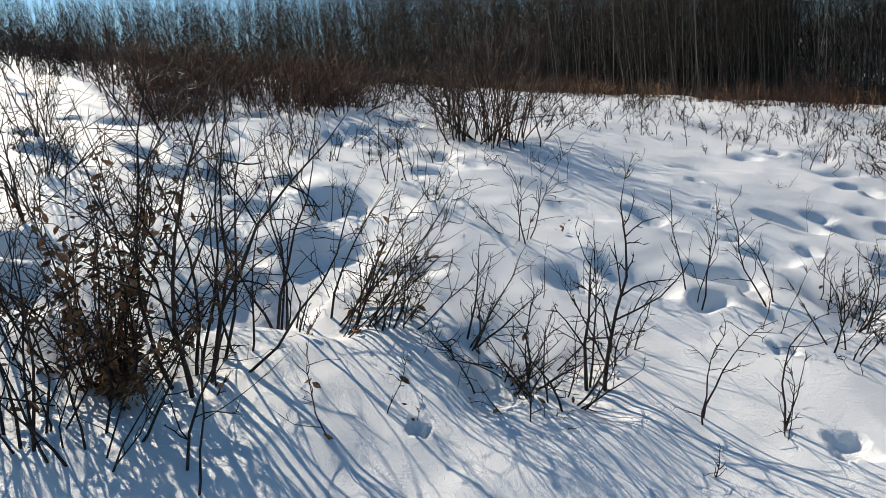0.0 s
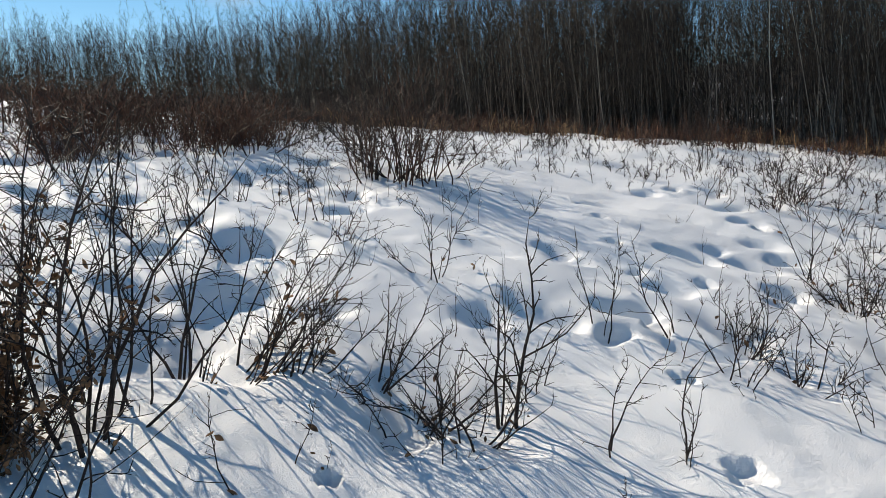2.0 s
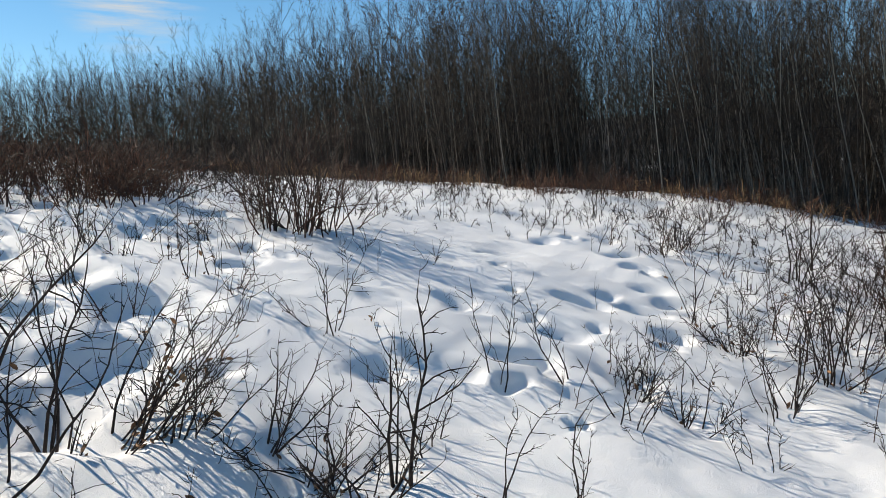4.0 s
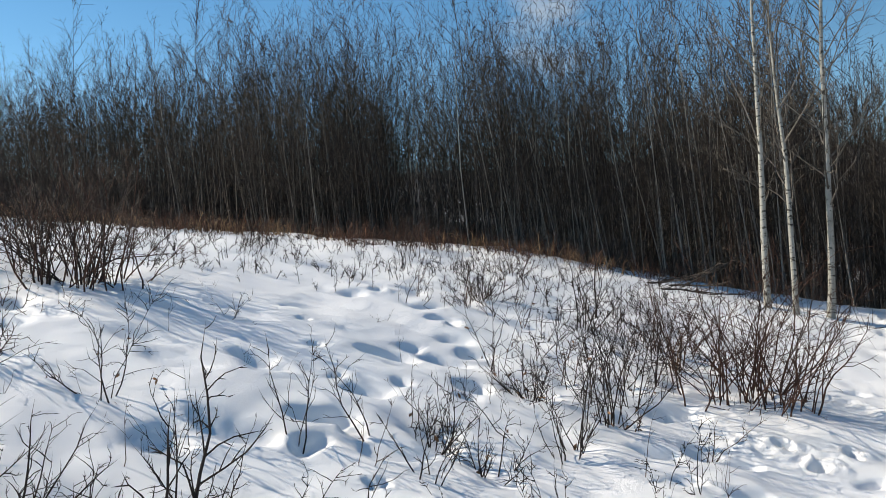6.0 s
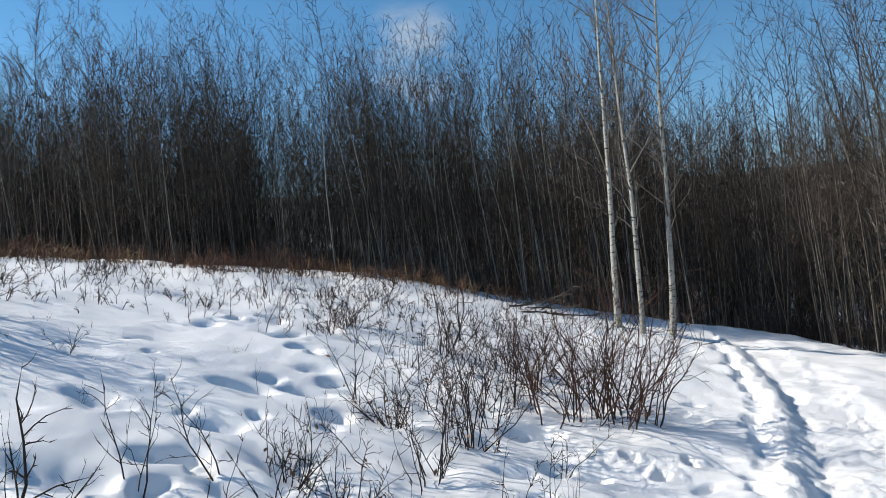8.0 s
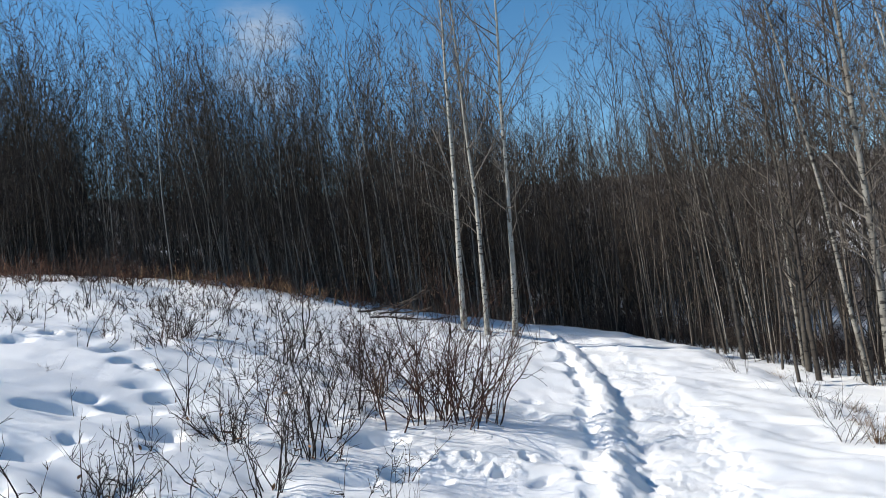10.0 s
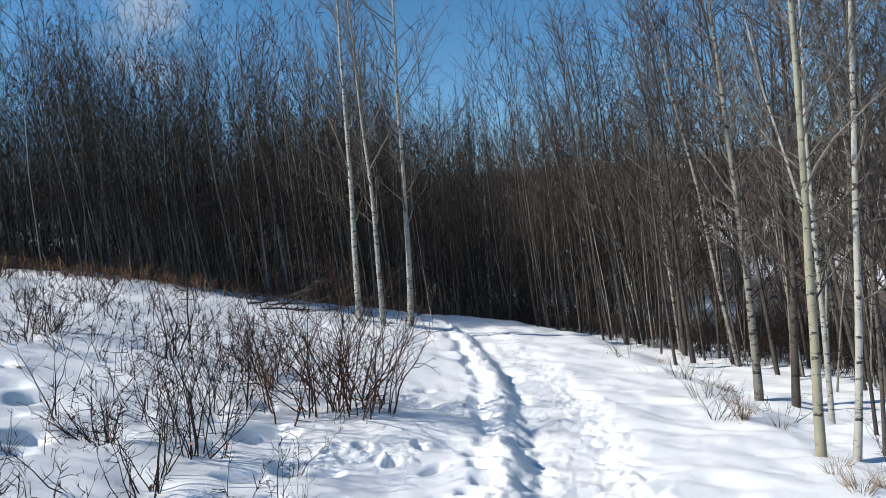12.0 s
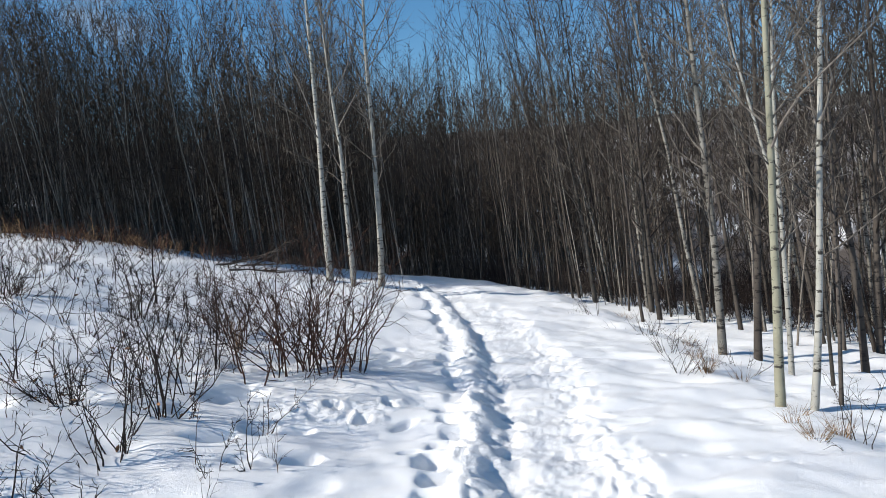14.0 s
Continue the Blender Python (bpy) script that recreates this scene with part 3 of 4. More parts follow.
prototypes = []
for k in range(16):
    dark = k % 3
    prototypes.append(tree("young_aspen_tree", rng, (STEM_BARK, PALE_STEM, DARK_BARK)[dark], TWIG,
                           ("slender grey young aspen, leafless, in a dense stand", "slender pale-sided young aspen with bare twigs", "slender dark-barked young tree, leafless")[dark],
                           "young trees of the wood", height=rng.uniform(4.6, 6.2), radius=rng.uniform(0.010, 0.018), sides=5, boughs=20, twigs=7, start=0.25, spread=1.0, crook=0.04, light=True, rise=0.9, fat=0.0085))
slim = []
for k in range(9):
    slim.append(tree("slim_trailside_tree", rng, (STEM_BARK, DARK_BARK, BLOTCHED_BARK)[k % 3], TWIG,
                     ("slim grey leafless tree below the trail", "slim dark-barked leafless tree below the trail", "slim blotched leafless aspen below the trail")[k % 3],
                     "slim trees below the trail", height=rng.uniform(5.2, 6.6), radius=rng.uniform(0.012, 0.027), sides=6, boughs=16, twigs=6, start=0.3, spread=1.2, crook=0.035, light=True, rise=1.05, girth=0.8, fat=0.006))
    a, r = radians(rng.uniform(80, 110)), rng.uniform(12, 15)
    slim[-1].matrix_world = stand(r * math.sin(a), r * math.cos(a), 0, 2.0, 0.0, 1.2)
for k in range(300):
    az = rng.uniform(-8, 112) if k % 3 else rng.uniform(74, 112)
    r = wood_edge(az) + (4.0 if az < 70 else 5.5) * rng.random() ** 1.2
    m = stand(r * math.sin(radians(az)), r * math.cos(radians(az)), rng.uniform(0, 6.3), rng.gauss(4.2 if az < 35 else 6.0, 2.4), az - 90 + rng.gauss(0, 35),
              rng.uniform(0.78, 1.12) * tall(az))
    if k < len(prototypes):
        prototypes[k].matrix_world = m
    else:
        if az > 68:
            if k % 5 < 2:
                continue
            copy_thing(rng.choice(slim + slim[1::3] * 3), m)
            continue
        pale = rng.random() < (0.5 if az > 42 else 0.15)
        kind = rng.choice([q for q in range(len(prototypes)) if (q % 3 == 1) == pale])
        copy_thing(prototypes[kind], m)


def triangles(batch):
    tris = []
    for f in batch.f:
        tris += [(f[0], f[i], f[i + 1]) for i in range(1, len(f) - 1)]
    return np.array(batch.v), np.array(tris)


def scattered(name, kinds, places, mat, parent):
    """One mesh of many copies of a few shapes; places are 4 x 4 poses."""
    verts, tris, base = [], [], 0
    for n, m in enumerate(places):
        v, t = kinds[n % len(kinds)]
        verts.append(v @ m[:3, :3].T + m[:3, 3])
        tris.append(t + base)
        base += len(v)
    v, t = np.concatenate(verts), np.concatenate(tris).astype(np.int32)
    me = bpy.data.meshes.new(name)
    me.vertices.add(len(v))
    me.vertices.foreach_set("co", v.ravel())
    me.loops.add(t.size)
    me.loops.foreach_set("vertex_index", t.ravel())
    me.polygons.add(len(t))
    me.polygons.foreach_set("loop_start", np.arange(0, t.size, 3, dtype=np.int32))
    me.polygons.foreach_set("use_smooth", np.ones(len(t), bool))
    me.update(calc_edges=True)
    me.materials.append(mat)
    ob = new(name, me)
    ob.parent = parent
    return ob


def poses_at(x, y, lean, bearing, size):
    """Poses on the snow for many places at once."""
    z = snow_height(x, y)
    out = []
    for k in range(len(x)):
        a = radians(bearing[k])
        m = Matrix.Translation((x[k], y[k], z[k])) @ Matrix.Rotation(radians(lean[k]), 4, Vector((-math.cos(a), math.sin(a), 0)))
        out.append(np.array(m @ Matrix.Rotation(k * 2.4, 4, "Z") @ Matrix.Scale(size[k], 4)))
    return out


def wood(name, label, count, near, deep, az_from, az_to, low, high, boughs, twigs, start, radius, power, dense, share, bark, lean=2.2, rise=0.9, fat=0.0075, sizes=(0.78, 1.15)):
    """The depth of the wood: many bare trees joined, too many to count."""
    g = np.random.default_rng(count)
    pairs = [tree_batches(rng, rng.uniform(low, high), rng.uniform(*radius), 4, boughs, twigs, start, 1.0, light=True, rise=rise, fat=fat) for _ in range(10)]
    az = np.where(g.random(count) < share, g.uniform(*dense, count), g.uniform(az_from, az_to, count))
    r = np.array([near(a) for a in az]) + deep * g.random(count) ** power
    size = g.uniform(*sizes, count) * np.array([tall(a) for a in az])
    open_belt = (az > 46) & (az < 63) & (r < 21) & (g.random(count) < 0.3)
    az, r, size = az[~open_belt], r[~open_belt], size[~open_belt]
    places = poses_at(r * np.sin(np.radians(az)), r * np.cos(np.radians(az)), g.normal(lean, 2.8, len(az)), az - 90 + g.normal(0, 40, len(az)), size)
    thing = tagged(new(name), label, "trees", kind="stuff")
    scattered("stems", [triangles(p[0]) for p in pairs], places, bark, thing)
    scattered("twigs", [triangles(p[1]) for p in pairs], places, WOOD_TWIG, thing)


wood("young_wood", "dense leafless young wood behind the field edge", 1500, lambda az: wood_edge(az) + 0.4, 14.0, -34, 104, 4.8, 6.6, 17, 7, 0.1, (0.008, 0.015), 1.4, (-22, 50), 0.75, STEM_BARK, 4.6, 0.85, 0.008)
wood("twiggy_wood", "thick brown tangle of bare trees deeper in the wood", 1500, lambda az: wood_edge(az) + 3.0, 14.0, -36, 74, 5.0, 6.4, 18, 7, 0.06, (0.012, 0.022), 1.0, (-30, 30), 0.5, STEM_BARK, 3.0, 0.9, 0.013, (0.98, 1.15))
wood("ridge_wood", "bare trees closing the view behind the trail", 950, lambda az: wood_edge(az) + 5.5, 24.0, -38, 114, 5.0, 6.8, 16, 7, 0.08, (0.018, 0.030), 0.9, (50, 84), 0.55, STEM_BARK, 3.0, 0.85, 0.013, (0.85, 1.06))
wood("hillside_wood", "leafless wood on the far hillside", 600, lambda az: wood_edge(az) + 17, 60.0, -34, 118, 5.0, 7.0, 14, 6, 0.1, (0.025, 0.045), 0.8, (54, 112), 0.5, STEM_BARK, 2.2, 0.9, 0.018)
wood("pale_young_wood", "leaning pale young aspens, leafless, lit by the sun", 170, lambda az: wood_edge(az) + 0.1, 5.0, 38, 84, 4.8, 6.4, 15, 5, 0.3, (0.011, 0.019), 1.1, (36, 64), 0.6, PALE_STEM, 6.0)


def brush_clump(g, stems, height):
    b = Batch()
    for _ in range(stems):
        a, o = g.uniform(0, 6.3), 0.5 * g.random()
        p = Vector((math.cos(a) * o, math.sin(a) * o, -0.05))
        h = height * g.uniform(0.4, 1.0)
        pts = curve_path(p, Vector((g.gauss(0, 0.42), g.gauss(0, 0.42), 1)), h, 3, g, 0.2)
        b.tube(pts, [0.0065, 0.0055, 0.0045, 0], 3)
        for _ in range(7):
            s, e = along(pts, g.uniform(0.2, 0.97))
            tip = s + side_way(e, g.uniform(0.45, 1.15), g.uniform(0, 6.3)) * h * g.uniform(0.15, 0.42)
            b.sliver(s, tip, 0.0045, g)
            fork = s.lerp(tip, g.uniform(0.3, 0.7))
            b.sliver(fork, fork + side_way((tip - s).normalized(), g.uniform(0.5, 1.0), g.uniform(0, 6.3)) * h * g.uniform(0.08, 0.2), 0.0035, g)
    return b


def brush(name, label, count, near, deep, az_from, az_to, stems, height, mat, seed, sizes=(0.6, 1.2)):
    """Low twiggy growth, too dense to count."""
    g, h = np.random.default_rng(seed), random.Random(seed)
    kinds = [triangles(brush_clump(h, stems, height)) for _ in range(8)]
    az = g.uniform(az_from, az_to, count)
    r = np.array([near(a) for a in az]) + deep * g.random(count)
    places = poses_at(r * np.sin(np.radians(az)), r * np.cos(np.radians(az)), g.normal(0, 4, count), g.uniform(0, 360, count), g.uniform(*sizes, count))
    thing = tagged(new(name), label, "brush", kind="stuff")
    scattered("twigs", kinds, places, mat, thing)


brush("wood_undergrowth", "brown bare undergrowth among the young trees", 450, lambda az: wood_edge(az) + 0.4, 9.0, -30, 84, 9, 1.5, TWIG, 71)
brush("trailside_undergrowth", "sparse dark undergrowth under the trailside trees", 430, lambda az: wood_edge(az) + (0.2 if az < 90 else 1.4), 9.0, 70, 116, 8, 1.3, SHRUB_TWIG, 74)
brush("edge_brush", "rusty brush along the foot of the wood", 270, lambda az: min(wood_edge(az), 16) - 1.9 + 0.7 * math.sin(az * 0.9) + 0.4 * math.sin(az * 2.3), 2.7, -34, 54, 8, 0.55, RUST_BRUSH, 72, (0.3, 1.3))
brush("dry_grass_band", "tan dry grass along the foot of the wood", 35, lambda az: min(wood_edge(az), 15.5) - 1.2, 1.3, 0, 50, 12, 0.45, DRY_GRASS, 73)
brush("field_stubble", "thin dry stubble standing in the snow field", 420, lambda az: min(wood_edge(az), 15) - 6.5, 6.0, -5, 52, 3, 0.36, SHRUB_TWIG, 75, (0.5, 1.1))
brush("upper_thicket", "dark rusty thicket on the upper slope", 260, lambda az: 10.2 + 1.2 * math.sin(az * 1.7), 9.0, -36, 4, 9, 0.95, SHRUB_TWIG, 76, (0.45, 1.1))
brush("rusty_thicket", "dense reddish-brown thicket across the upper slope", 75, lambda az: 8.3 + 0.6 * math.sin(az * 0.7), 2.6, -22, -4, 14, 0.85, RUST_BRUSH, 77, (0.6, 1.15))


# ---- shrubs ----
def shrub(name, label, category, group, seed, stems, height, spread, twig, branch=6, lean=(0, 0), radius=0.006, leaves=0, base=0.08, fine=1.0, leaf_mat=None, crook=0.15, thin=0.0023):
    """A leafless shrub of several branched stems, some with dry leaves."""
    g = random.Random(seed)
    thing = tagged(new(name), label, category, group)
    for s in range(stems if stems > 2 else stems):
        b, leafs = Batch(), Batch()
        a = g.uniform(0, 6.3)
        out = spread * math.sqrt(g.random())
        h = height * g.uniform(0.55, 1.0) if s else height
        start = Vector((math.cos(a) * base * g.random(), math.sin(a) * base * g.random(), -0.12))
        low = stems > 3 and s % 4 == 3
        way = Vector((math.cos(a) * (out + 0.5 * low * height) + lean[0], math.sin(a) * (out + 0.5 * low * height) + lean[1], height * (0.55 if low else 1)))
        pts = curve_path(start, way, h * 1.14 + 0.12, 7, g, crook, (0, 0, 0.15))
        r0 = radius * g.uniform(0.6, 1.15) * 1.15
        b.tube(pts, [r0 * (1 - 0.85 * i / 7) for i in range(7)] + [0], 5)
        for k in range(max(2, int(branch * g.uniform(0.6, 1.3)))):
            q = g.uniform(0.25, 0.97)
            p, d = along(pts, q)
            length = h * g.uniform(0.12, 0.46) * (1.2 - 0.6 * q)
            br = max(r0 * 0.6 * (1 - 0.6 * q), thin)
            tw = curve_path(p, side_way(d, g.uniform(0.5, 1.25), g.uniform(0, 6.3)), length * 1.15, 4, g, 0.24, (0, 0, 0.25))
            b.tube(tw, [br, br * 0.85, br * 0.7, br * 0.55, 0], 3)
            for _ in range(int(2.5 * fine + 0.3)):
                p2, d2 = along(tw, g.uniform(0.2, 0.95))
                w2 = curve_path(p2, side_way(d2, g.uniform(0.4, 1.0), g.uniform(0, 6.3)), length * g.uniform(0.15, 0.4), 2, g, 0.15)
                b.tube(w2, [br * 0.65, br * 0.55, 0], 3)
        part("stem", b, twig, thing)
        if leaves:
            for _ in range(leaves):
                p, d = along(pts, 0.05 + 0.7 * g.random() ** 2.0)
                p = p + Vector((g.gauss(0, 0.02), g.gauss(0, 0.02), g.gauss(0, 0.02)))
                leafs.leaf(p, Vector((g.uniform(-1, 1), g.uniform(-1, 1), g.uniform(-1.4, 0.2))), g.uniform(0.022, 0.052), g.uniform(0.7, 1.6), g)
            part("leaves", leafs, leaf_mat or DRY_LEAF, thing, "curled brown dry leaves")
    return thing


DARK_SHRUBS = (
    # x, y, stems, height, spread, lean x, lean y, stem radius, leaves a stem
    (-1.70, 3.14, 20, 1.4, 0.6, 0, 0, 0.006, 70), (-1.31, 3.16, 6, 1.6, 0.45, 0, 0, 0.009, 0), (-1.01, 3.75, 4, 1.07, 0.45, 0.05, 0, 0.008, 0),
    (-0.70, 3.68, 12, 0.95, 0.35, 0.65, 0.1, 0.006, 6), (-0.39, 3.63, 4, 0.42, 0.12, 0.05, 0, 0.004, 1), (0.63, 3.24, 3, 0.99, 0.35, 0.0, 0, 0.0095, 0),
    (0.43, 3.13, 8, 0.55, 0.40, 0, 0, 0.006, 1), (0.11, 3.18, 6, 0.45, 0.45, 0.25, 0, 0.007, 1), (0.19, 2.88, 1, 0.40, 0.05, 0, 0, 0.004, 1),
    (-0.58, 2.77, 1, 0.49, 0.04, 0.02, 0, 0.004, 5), (-0.50, 3.0, 1, 0.30, 0.05, 0.1, 0, 0.003, 3), (-0.33, 3.01, 1, 0.10, 0.05, 0.03, 0, 0.003, 5),
)
NEAR_TWIGS = (
    (1.13, 2.95, 2, 0.50, 0.18, 0, 0, 0.005, 0), (1.34, 2.83, 2, 0.62, 0.12, 0.05, 0, 0.007, 0), (1.39, 2.77, 2, 0.35, 0.06, 0, 0, 0.004, 0),
    (0.32, 3.42, 6, 0.55, 0.55, -0.2, 0, 0.006, 1), (0.0, 3.55, 5, 0.6, 0.5, 0.1, 0, 0.006, 1), (0.85, 3.38, 4, 0.5, 0.4, 0.1, 0, 0.006, 0),
    (0.93, 2.65, 1, 0.16, 0.1, 0.1, 0, 0.004, 0), (-1.19, 2.47, 2, 0.86, 0.10, -0.05, 0, 0.006, 0), (-1.55, 2.55, 6, 0.80, 0.45, 0, 0, 0.006, 0),
    (-1.81, 2.64, 7, 0.95, 0.45, 0, 0, 0.006, 1), (-1.14, 3.38, 2, 0.99, 0.2, 0.1, 0, 0.007, 0), (-1.24, 3.09, 2, 0.18, 0.03, 0, 0, 0.006, 4), (-0.90, 3.61, 3, 0.25, 0.1, 0, 0, 0.005, 4),
)
LOWER_SHRUBS = (
    (2.54, 4.02, 14, 0.56, 0.32, 0.05, 0, 0.005, 1), (2.68, 3.58, 9, 0.45, 0.34, 0.05, 0, 0.005, 1), (3.57, 3.68, 8, 1.05, 0.30, 0, 0, 0.006, 1), (4.09, 3.87, 5, 0.85, 0.22, 0, 0, 0.006, 2),
    (3.90, 4.54, 9, 0.57, 0.28, -0.05, 0, 0.005, 2), (3.33, 3.50, 5, 0.55, 0.25, 0, 0, 0.005, 0), (1.53, 4.01, 3, 0.74, 0.20, 0.15, 0, 0.005, 0), (2.12, 4.04, 2, 0.71, 0.1, -0.15, 0, 0.005, 0),
    (0.80, 7.75, 12, 1.75, 0.5, 0.1, 0, 0.009, 0), (0.45, 7.65, 7, 1.4, 0.4, -0.1, 0, 0.008, 0), (-0.36, 5.67, 3, 0.85, 0.12, 0, 0, 0.005, 3), (-0.17, 5.73, 3, 0.45, 0.12, 0, 0, 0.005, 1), (1.91, 6.61, 4, 0.29, 0.2, 0, 0, 0.004, 1),
)
MORE_SHRUBS = (
    (0.56, 4.70, 4, 0.68, 0.15, 0, 0, 0.005, 2), (0.79, 4.93, 1, 0.10, 0.05, 0, 0, 0.004, 5), (-0.41, 3.62, 6, 0.65, 0.3, 0.1, 0, 0.005, 1), (2.13, 3.48, 5, 0.45, 0.16, 0, 0, 0.005, 0),
    (2.11, 3.31, 2, 0.11, 0.06, 0, 0, 0.003, 4), (5.50, 7.26, 12, 0.55, 0.25, 0, 0, 0.005, 0), (2.61, 2.93, 4, 0.39, 0.25, 0, 0, 0.004, 1), (4.38, 3.82, 3, 0.20, 0.08, 0, 0, 0.004, 5),
    (3.67, 2.70, 3, 0.45, 0.14, 0, 0, 0.004, 0), (3.55, 2.87, 2, 0.33, 0.1, 0, 0, 0.004, 0), (6.04, 6.03, 6, 1.0, 0.15, 0, 0, 0.007, 0), (3.83, 5.06, 2, 0.6, 0.05, 0, 0, 0.006, 0),
)
SLOPE_SHRUBS = (
    (-2.30, 3.40, 5, 0.9, 0.4, 0, 0, 0.006, 0), (-2.60, 4.40, 8, 0.8, 0.4, 0, 0, 0.006, 2), (-2.00, 4.60, 7, 0.7, 0.4, 0, 0, 0.005, 2), (-2.90, 5.20, 9, 0.8, 0.4, 0, 0, 0.005, 1),
    (-1.90, 5.60, 7, 0.7, 0.4, 0, 0, 0.005, 1), (-3.30, 6.20, 9, 0.9, 0.5, 0, 0, 0.006, 1), (-2.4, 6.6, 9, 0.8, 0.45, 0, 0, 0.005, 0), (-1.2, 6.5, 6, 0.6, 0.4, 0, 0, 0.005, 1),
    (-1.7, 4.05, 5, 0.8, 0.3, 0, 0, 0.006, 1), (-2.15, 2.9, 5, 0.8, 0.35, 0, 0, 0.006, 1),
)
FIELD_SHRUBS = (
    (5.45, 7.38, 10, 0.62, 0.3, 0, 0, 0.005, 0), (7.30, 8.93, 8, 0.45, 0.35, 0, 0, 0.005, 0), (5.12, 5.77, 6, 0.42, 0.25, 0, 0, 0.004, 0), (5.93, 6.25, 6, 0.45, 0.25, 0, 0, 0.004, 0),
    (6.79, 6.50, 2, 1.55, 0.08, 0, 0, 0.010, 0), (6.43, 5.43, 8, 0.64, 0.3, 0, 0, 0.005, 0), (3.84, 4.51, 7, 0.55, 0.25, -0.1, 0, 0.005, 2), (5.41, 4.65, 5, 0.4, 0.2, 0, 0, 0.004, 0),
    (-0.56, 6.16, 4, 0.35, 0.2, 0, 0, 0.004, 1), (-1.31, 6.18, 4, 0.25, 0.2, 0, 0, 0.004, 1), (4.6, 5.3, 3, 0.5, 0.15, 0, 0, 0.004, 0),
    (4.18, 3.89, 4, 1.25, 0.2, 0, 0, 0.006, 0), (4.28, 4.25, 3, 1.1, 0.2, 0, 0, 0.006, 0), (4.72, 4.08, 4, 1.15, 0.25, 0, 0, 0.006, 0), (5.42, 4.46, 4, 1.1, 0.3, 0, 0, 0.006, 0),
    (6.04, 4.64, 4, 1.1, 0.3, 0, 0, 0.006, 0), (4.9, 4.5, 3, 1.0, 0.25, 0, 0, 0.005, 0),
)
for n, (x, y, stems, height, spread, lx, ly, radius, leaves) in enumerate(DARK_SHRUBS + NEAR_TWIGS + LOWER_SHRUBS + MORE_SHRUBS + SLOPE_SHRUBS + FIELD_SHRUBS):
    words = "dark bare shrub standing in a snow well" if stems > 3 else "thin dark bare twigs poking out of the snow"
    if leaves:
        words = "dark bare shrub with curled dead leaves in snow"
    s = shrub("bare_shrub", words, "shrub", "shrubs in the snow", 100 + n, stems + (stems > 3) * (stems // 2 if n < 25 else stems // 4), height, spread, SHRUB_TWIG, 9, (lx, ly), radius * 1.1, leaves, thin=0.0024 if n < 25 else 0.003)
    s.matrix_world = stand(x, y)

RUSTY_SHRUBS = (
    (6.16, 3.84, 28, 1.6, 0.42), (5.73, 4.04, 10, 1.4, 0.4), (6.26, 3.57, 16, 1.2, 0.45), (6.63, 5.17, 12, 0.8, 0.35), (0.74, 7.71, 20, 1.5, 0.6), (1.09, 7.67, 10, 0.7, 0.5),
    (0.46, 7.77, 20, 1.2, 0.45), (7.52, 9.09, 14, 0.4, 0.4), (-1.6, 8.2, 18, 0.8, 0.5), (-2.6, 8.0, 18, 0.85, 0.5), (-0.9, 8.4, 16, 0.75, 0.5), (-3.6, 8.6, 16, 0.85, 0.5),
    (6.8, 11.8, 16, 0.7, 0.5), (7.3, 11.5, 16, 0.75, 0.5), (6.2, 12.1, 14, 0.6, 0.5),
    (6.06, 3.77, 6, 1.5, 0.4), (6.04, 3.44, 7, 0.72, 0.4), (-2.08, 8.05, 14, 0.62, 0.4), (-3.07, 9.62, 14, 0.6, 0.45),
)
for n, (x, y, stems, height, spread) in enumerate(RUSTY_SHRUBS):
    s = shrub("rusty_shrub", "dense reddish-brown bare shrub growing from the snow", "shrub", "reddish shrubs", 300 + n, stems, height, spread, RUSTY_TWIG, 12, (0, 0), 0.0085, 0, 0.42, 1.0, None, 0.15, 0.0032)
    s.matrix_world = stand(x, y)

for n, (x, y, stems, height, spread) in enumerate(SCATTERED_SHRUBS + UPPER_SHRUBS):
    rust = n % 3 == 0
    words = "small rusty-brown bare shrub in the snow field" if rust else "small dark bare shrub in the snow field"
    s = shrub("bare_shrub", words, "shrub", "shrubs in the snow", 1200 + n, stems, height, spread, RUSTY_TWIG if rust else SHRUB_TWIG, 8, (0, 0), 0.0055, 3 if n % 3 == 1 else 0, thin=0.0028)
    s.matrix_world = stand(x, y)

# thin weeds scattered over the field
weeds = [shrub("weed_stalk", "thin dry weed stalk standing in the snow", "weed", "weeds in the field", 500 + k, 1 + k % 3, rng.uniform(0.18, 0.42), 0.12, (SHRUB_TWIG, RUSTY_TWIG)[k % 2], 4, (0, 0), 0.0028, 0, 0.03, 0.34) for k in range(10)]
for k in range(230):
    az = rng.uniform(-34, 58)
    r = 5.5 + 9.5 * math.sqrt(rng.random()) if rng.random() < 0.8 else rng.uniform(4.0, 7.0)
    r = min(r, wood_edge(az) - 0.4)
    m = stand(r * math.sin(radians(az)), r * math.cos(radians(az)), rng.uniform(0, 6.3), 0, 0, rng.uniform(0.6, 1.2))
    if k < len(weeds):
        weeds[k].matrix_world = m
    else:
        copy_thing(weeds[k % len(weeds)], Matrix(m))


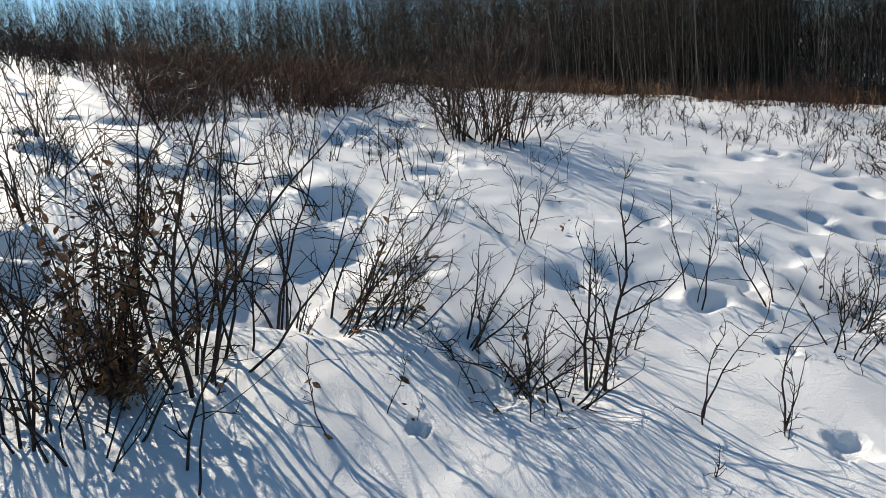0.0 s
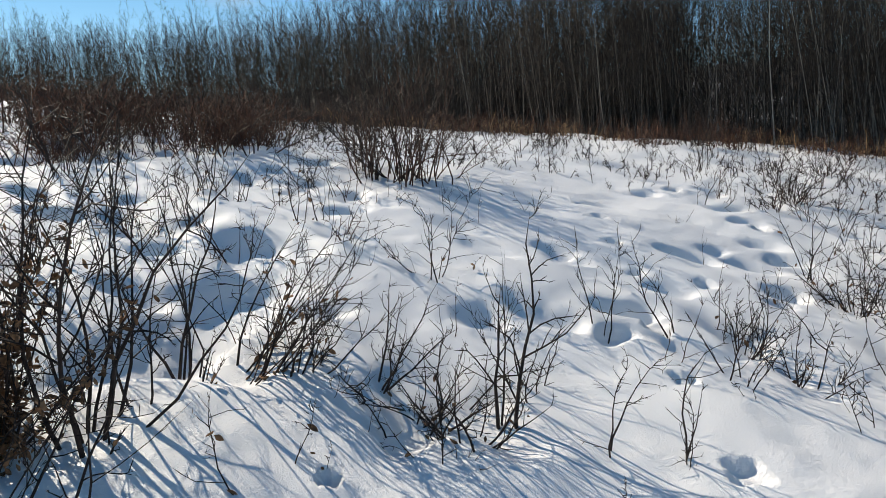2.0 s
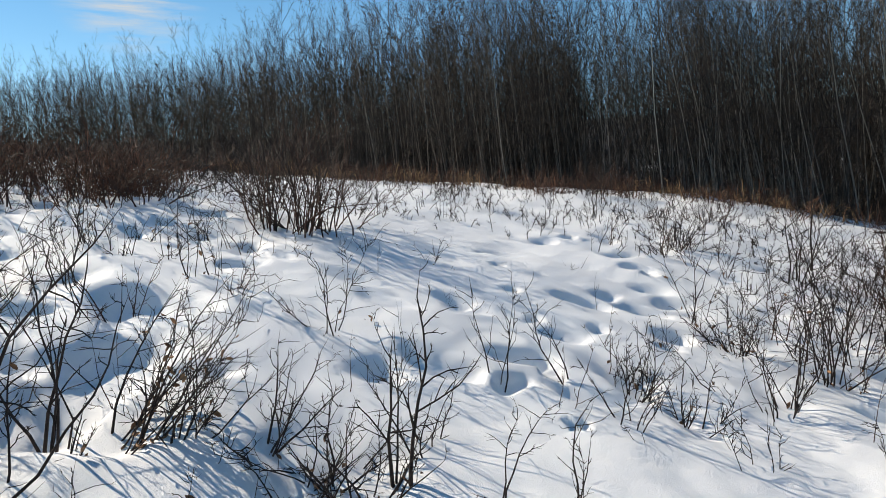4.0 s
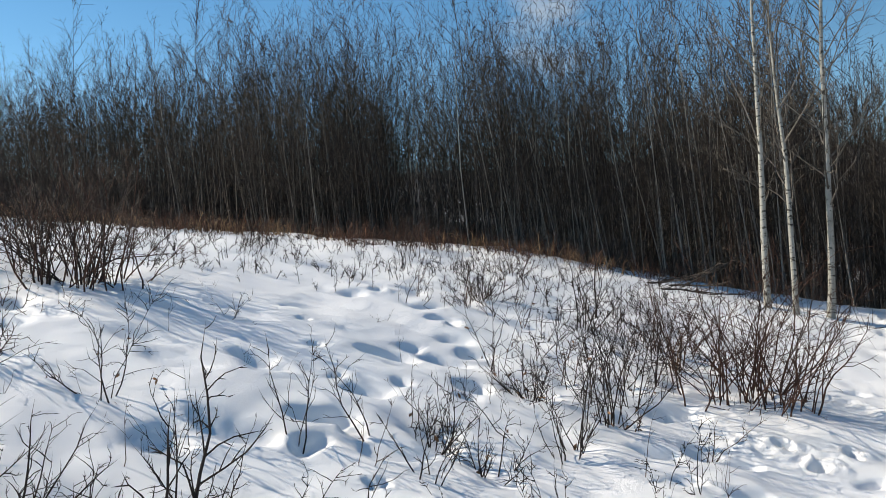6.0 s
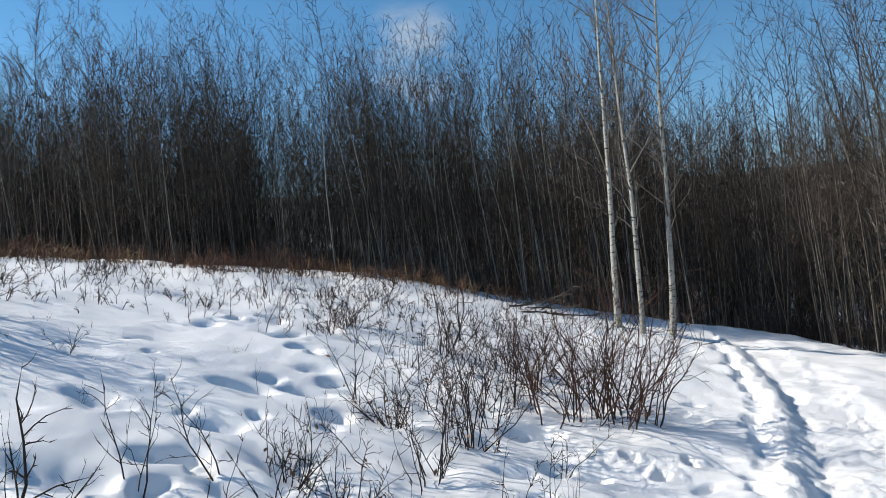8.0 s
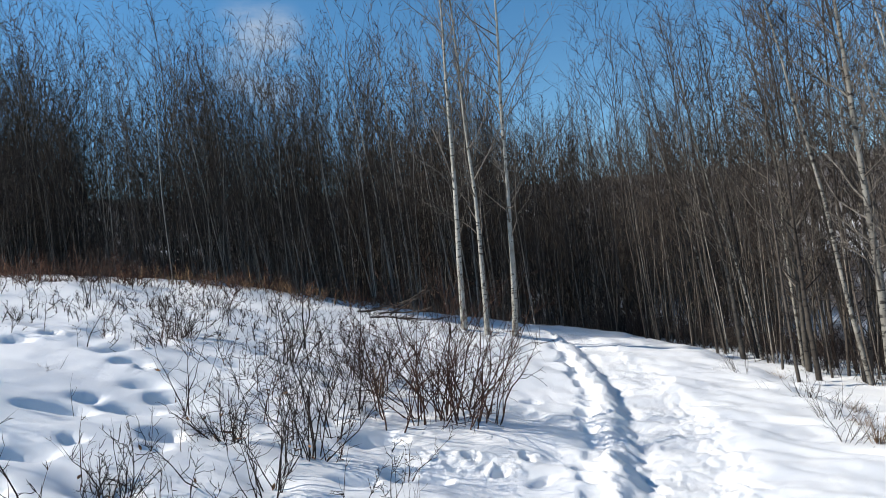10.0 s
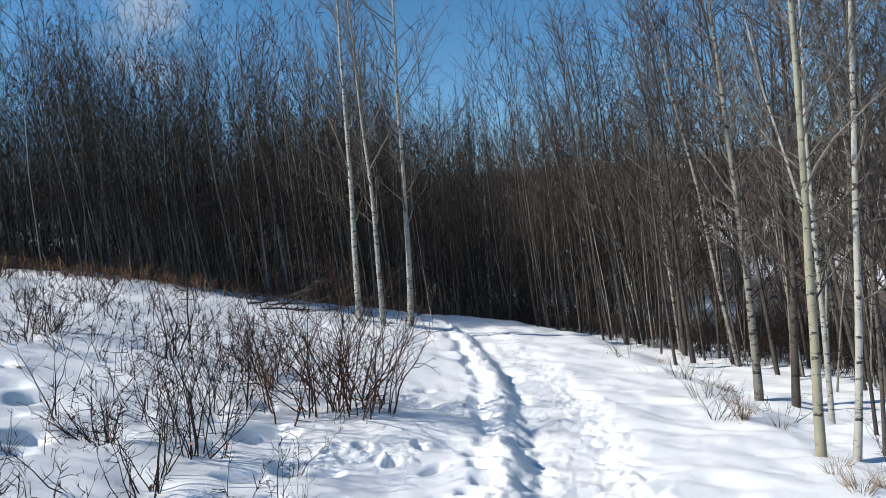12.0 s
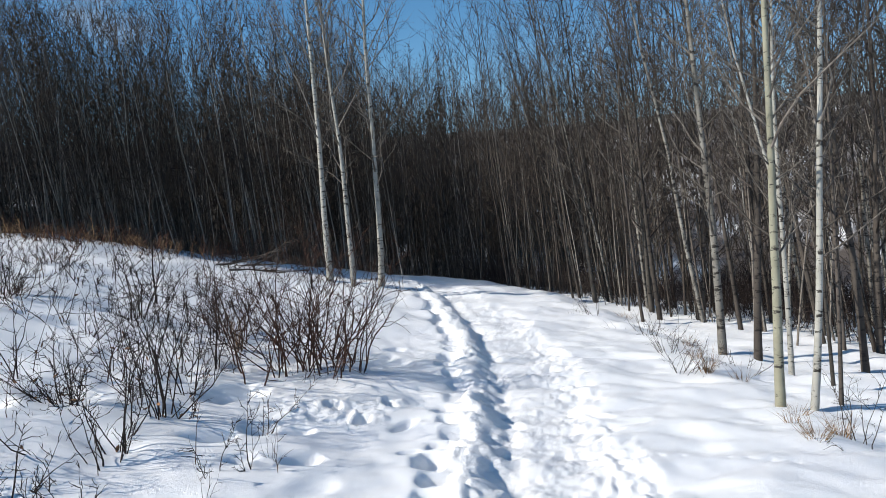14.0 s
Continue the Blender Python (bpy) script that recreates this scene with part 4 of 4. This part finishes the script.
# ---- dry grass tufts and fallen branches ----
def grass_tuft(seed, blades, height, spread):
    g = random.Random(seed)
    b = Batch()
    for _ in range(blades):
        a, o = g.uniform(0, 6.3), spread * 0.3 * g.random()
        p = Vector((math.cos(a) * o, math.sin(a) * o, -0.04))
        pts = curve_path(p, Vector((math.cos(a) * spread, math.sin(a) * spread, height * 1.6)), height * g.uniform(0.5, 1.1), 4, g, 0.12, (0, 0, -0.3))
        b.tube(pts, [0.0022, 0.002, 0.0016, 0.001, 0], 3)
    return tagged(new("grass_tuft", b.mesh("grass_tuft", DRY_GRASS)), "tuft of tan dry grass in the snow beside the trees", "grass", "dry grass tufts")


for n, (x, y, blades, height, spread) in enumerate((
    (8.27, 0.05, 60, 0.42, 0.20), (8.13, -0.30, 26, 0.25, 0.2), (5.97, -0.74, 50, 0.28, 0.24), (6.25, -0.95, 40, 0.30, 0.22), (6.43, -0.63, 24, 0.22, 0.2),
    (6.11, 4.70, 40, 0.62, 0.16), (10.5, 0.30, 40, 0.3, 0.25), (9.2, 0.2, 26, 0.25, 0.2), (6.9, -0.7, 24, 0.2, 0.2), (12.97, 1.47, 30, 0.3, 0.3))):
    grass_tuft(700 + n, blades, height, spread).matrix_world = stand(x, y, n * 1.7)

for n, (x, y, stems, height, spread) in enumerate(((6.25, -1.01, 3, 0.75, 0.3), (6.14, -1.10, 4, 0.5, 0.3), (8.3, 0.35, 10, 0.55, 0.4), (9.5, 0.55, 12, 0.6, 0.45), (10.9, 0.9, 12, 0.6, 0.45), (7.5, -1.6, 5, 0.6, 0.3), (12.2, 1.9, 12, 0.55, 0.45), (8.9, -0.35, 8, 0.4, 0.35))):
    shrub("thin_shrub", "thin grey-brown bare shrub at the foot of trees", "shrub", "shrubs along the wood", 800 + n, stems, height, spread, TWIG, 6, (0, 0), 0.005, 0, 0.12, 0.7).matrix_world = stand(x, y)


def fallen_branch(seed, length, radius):
    """A dead branch with side twigs, lying along its own x axis."""
    g = random.Random(seed)
    b = Batch()
    pts = curve_path(Vector((-length / 2, 0, radius)), Vector((1, g.gauss(0, 0.1), 0.06)), length, 8, g, 0.10)
    b.tube(pts, [radius * (1 - 0.7 * i / 8) for i in range(9)], 6)
    for _ in range(16):
        p, d = along(pts, g.uniform(0.1, 0.98))
        side = side_way(d, g.uniform(0.4, 1.0), g.uniform(0, 6.3))
        tw = curve_path(p, Vector((side.x, side.y, abs(side.z) * 0.35)), length * g.uniform(0.12, 0.3), 3, g, 0.12)
        b.tube(tw, [radius * 0.3, radius * 0.22, radius * 0.12, 0], 4)
    return tagged(new("fallen_branch", b.mesh("fallen_branch", DARK_BARK)), "dead brown branch fallen at the edge of the wood", "branch", "fallen branches")


for n, (x, y, length, turn, lift) in enumerate(((11.0, 8.2, 2.6, -0.6, 0.10), (11.4, 8.5, 2.2, -0.75, 0.22), (10.6, 8.0, 1.9, -0.4, 0.12), (11.9, 8.3, 2.4, -0.5, 0.16), (12.2, 8.9, 2.0, -0.9, 0.2), (11.0, 8.6, 1.6, -0.2, 0.2))):
    fallen_branch(900 + n, length * 0.8, 0.024).matrix_world = pose(x, y, ground_at(x, y) - 0.03 + lift * 0.3, 0, 0, math.degrees(turn))
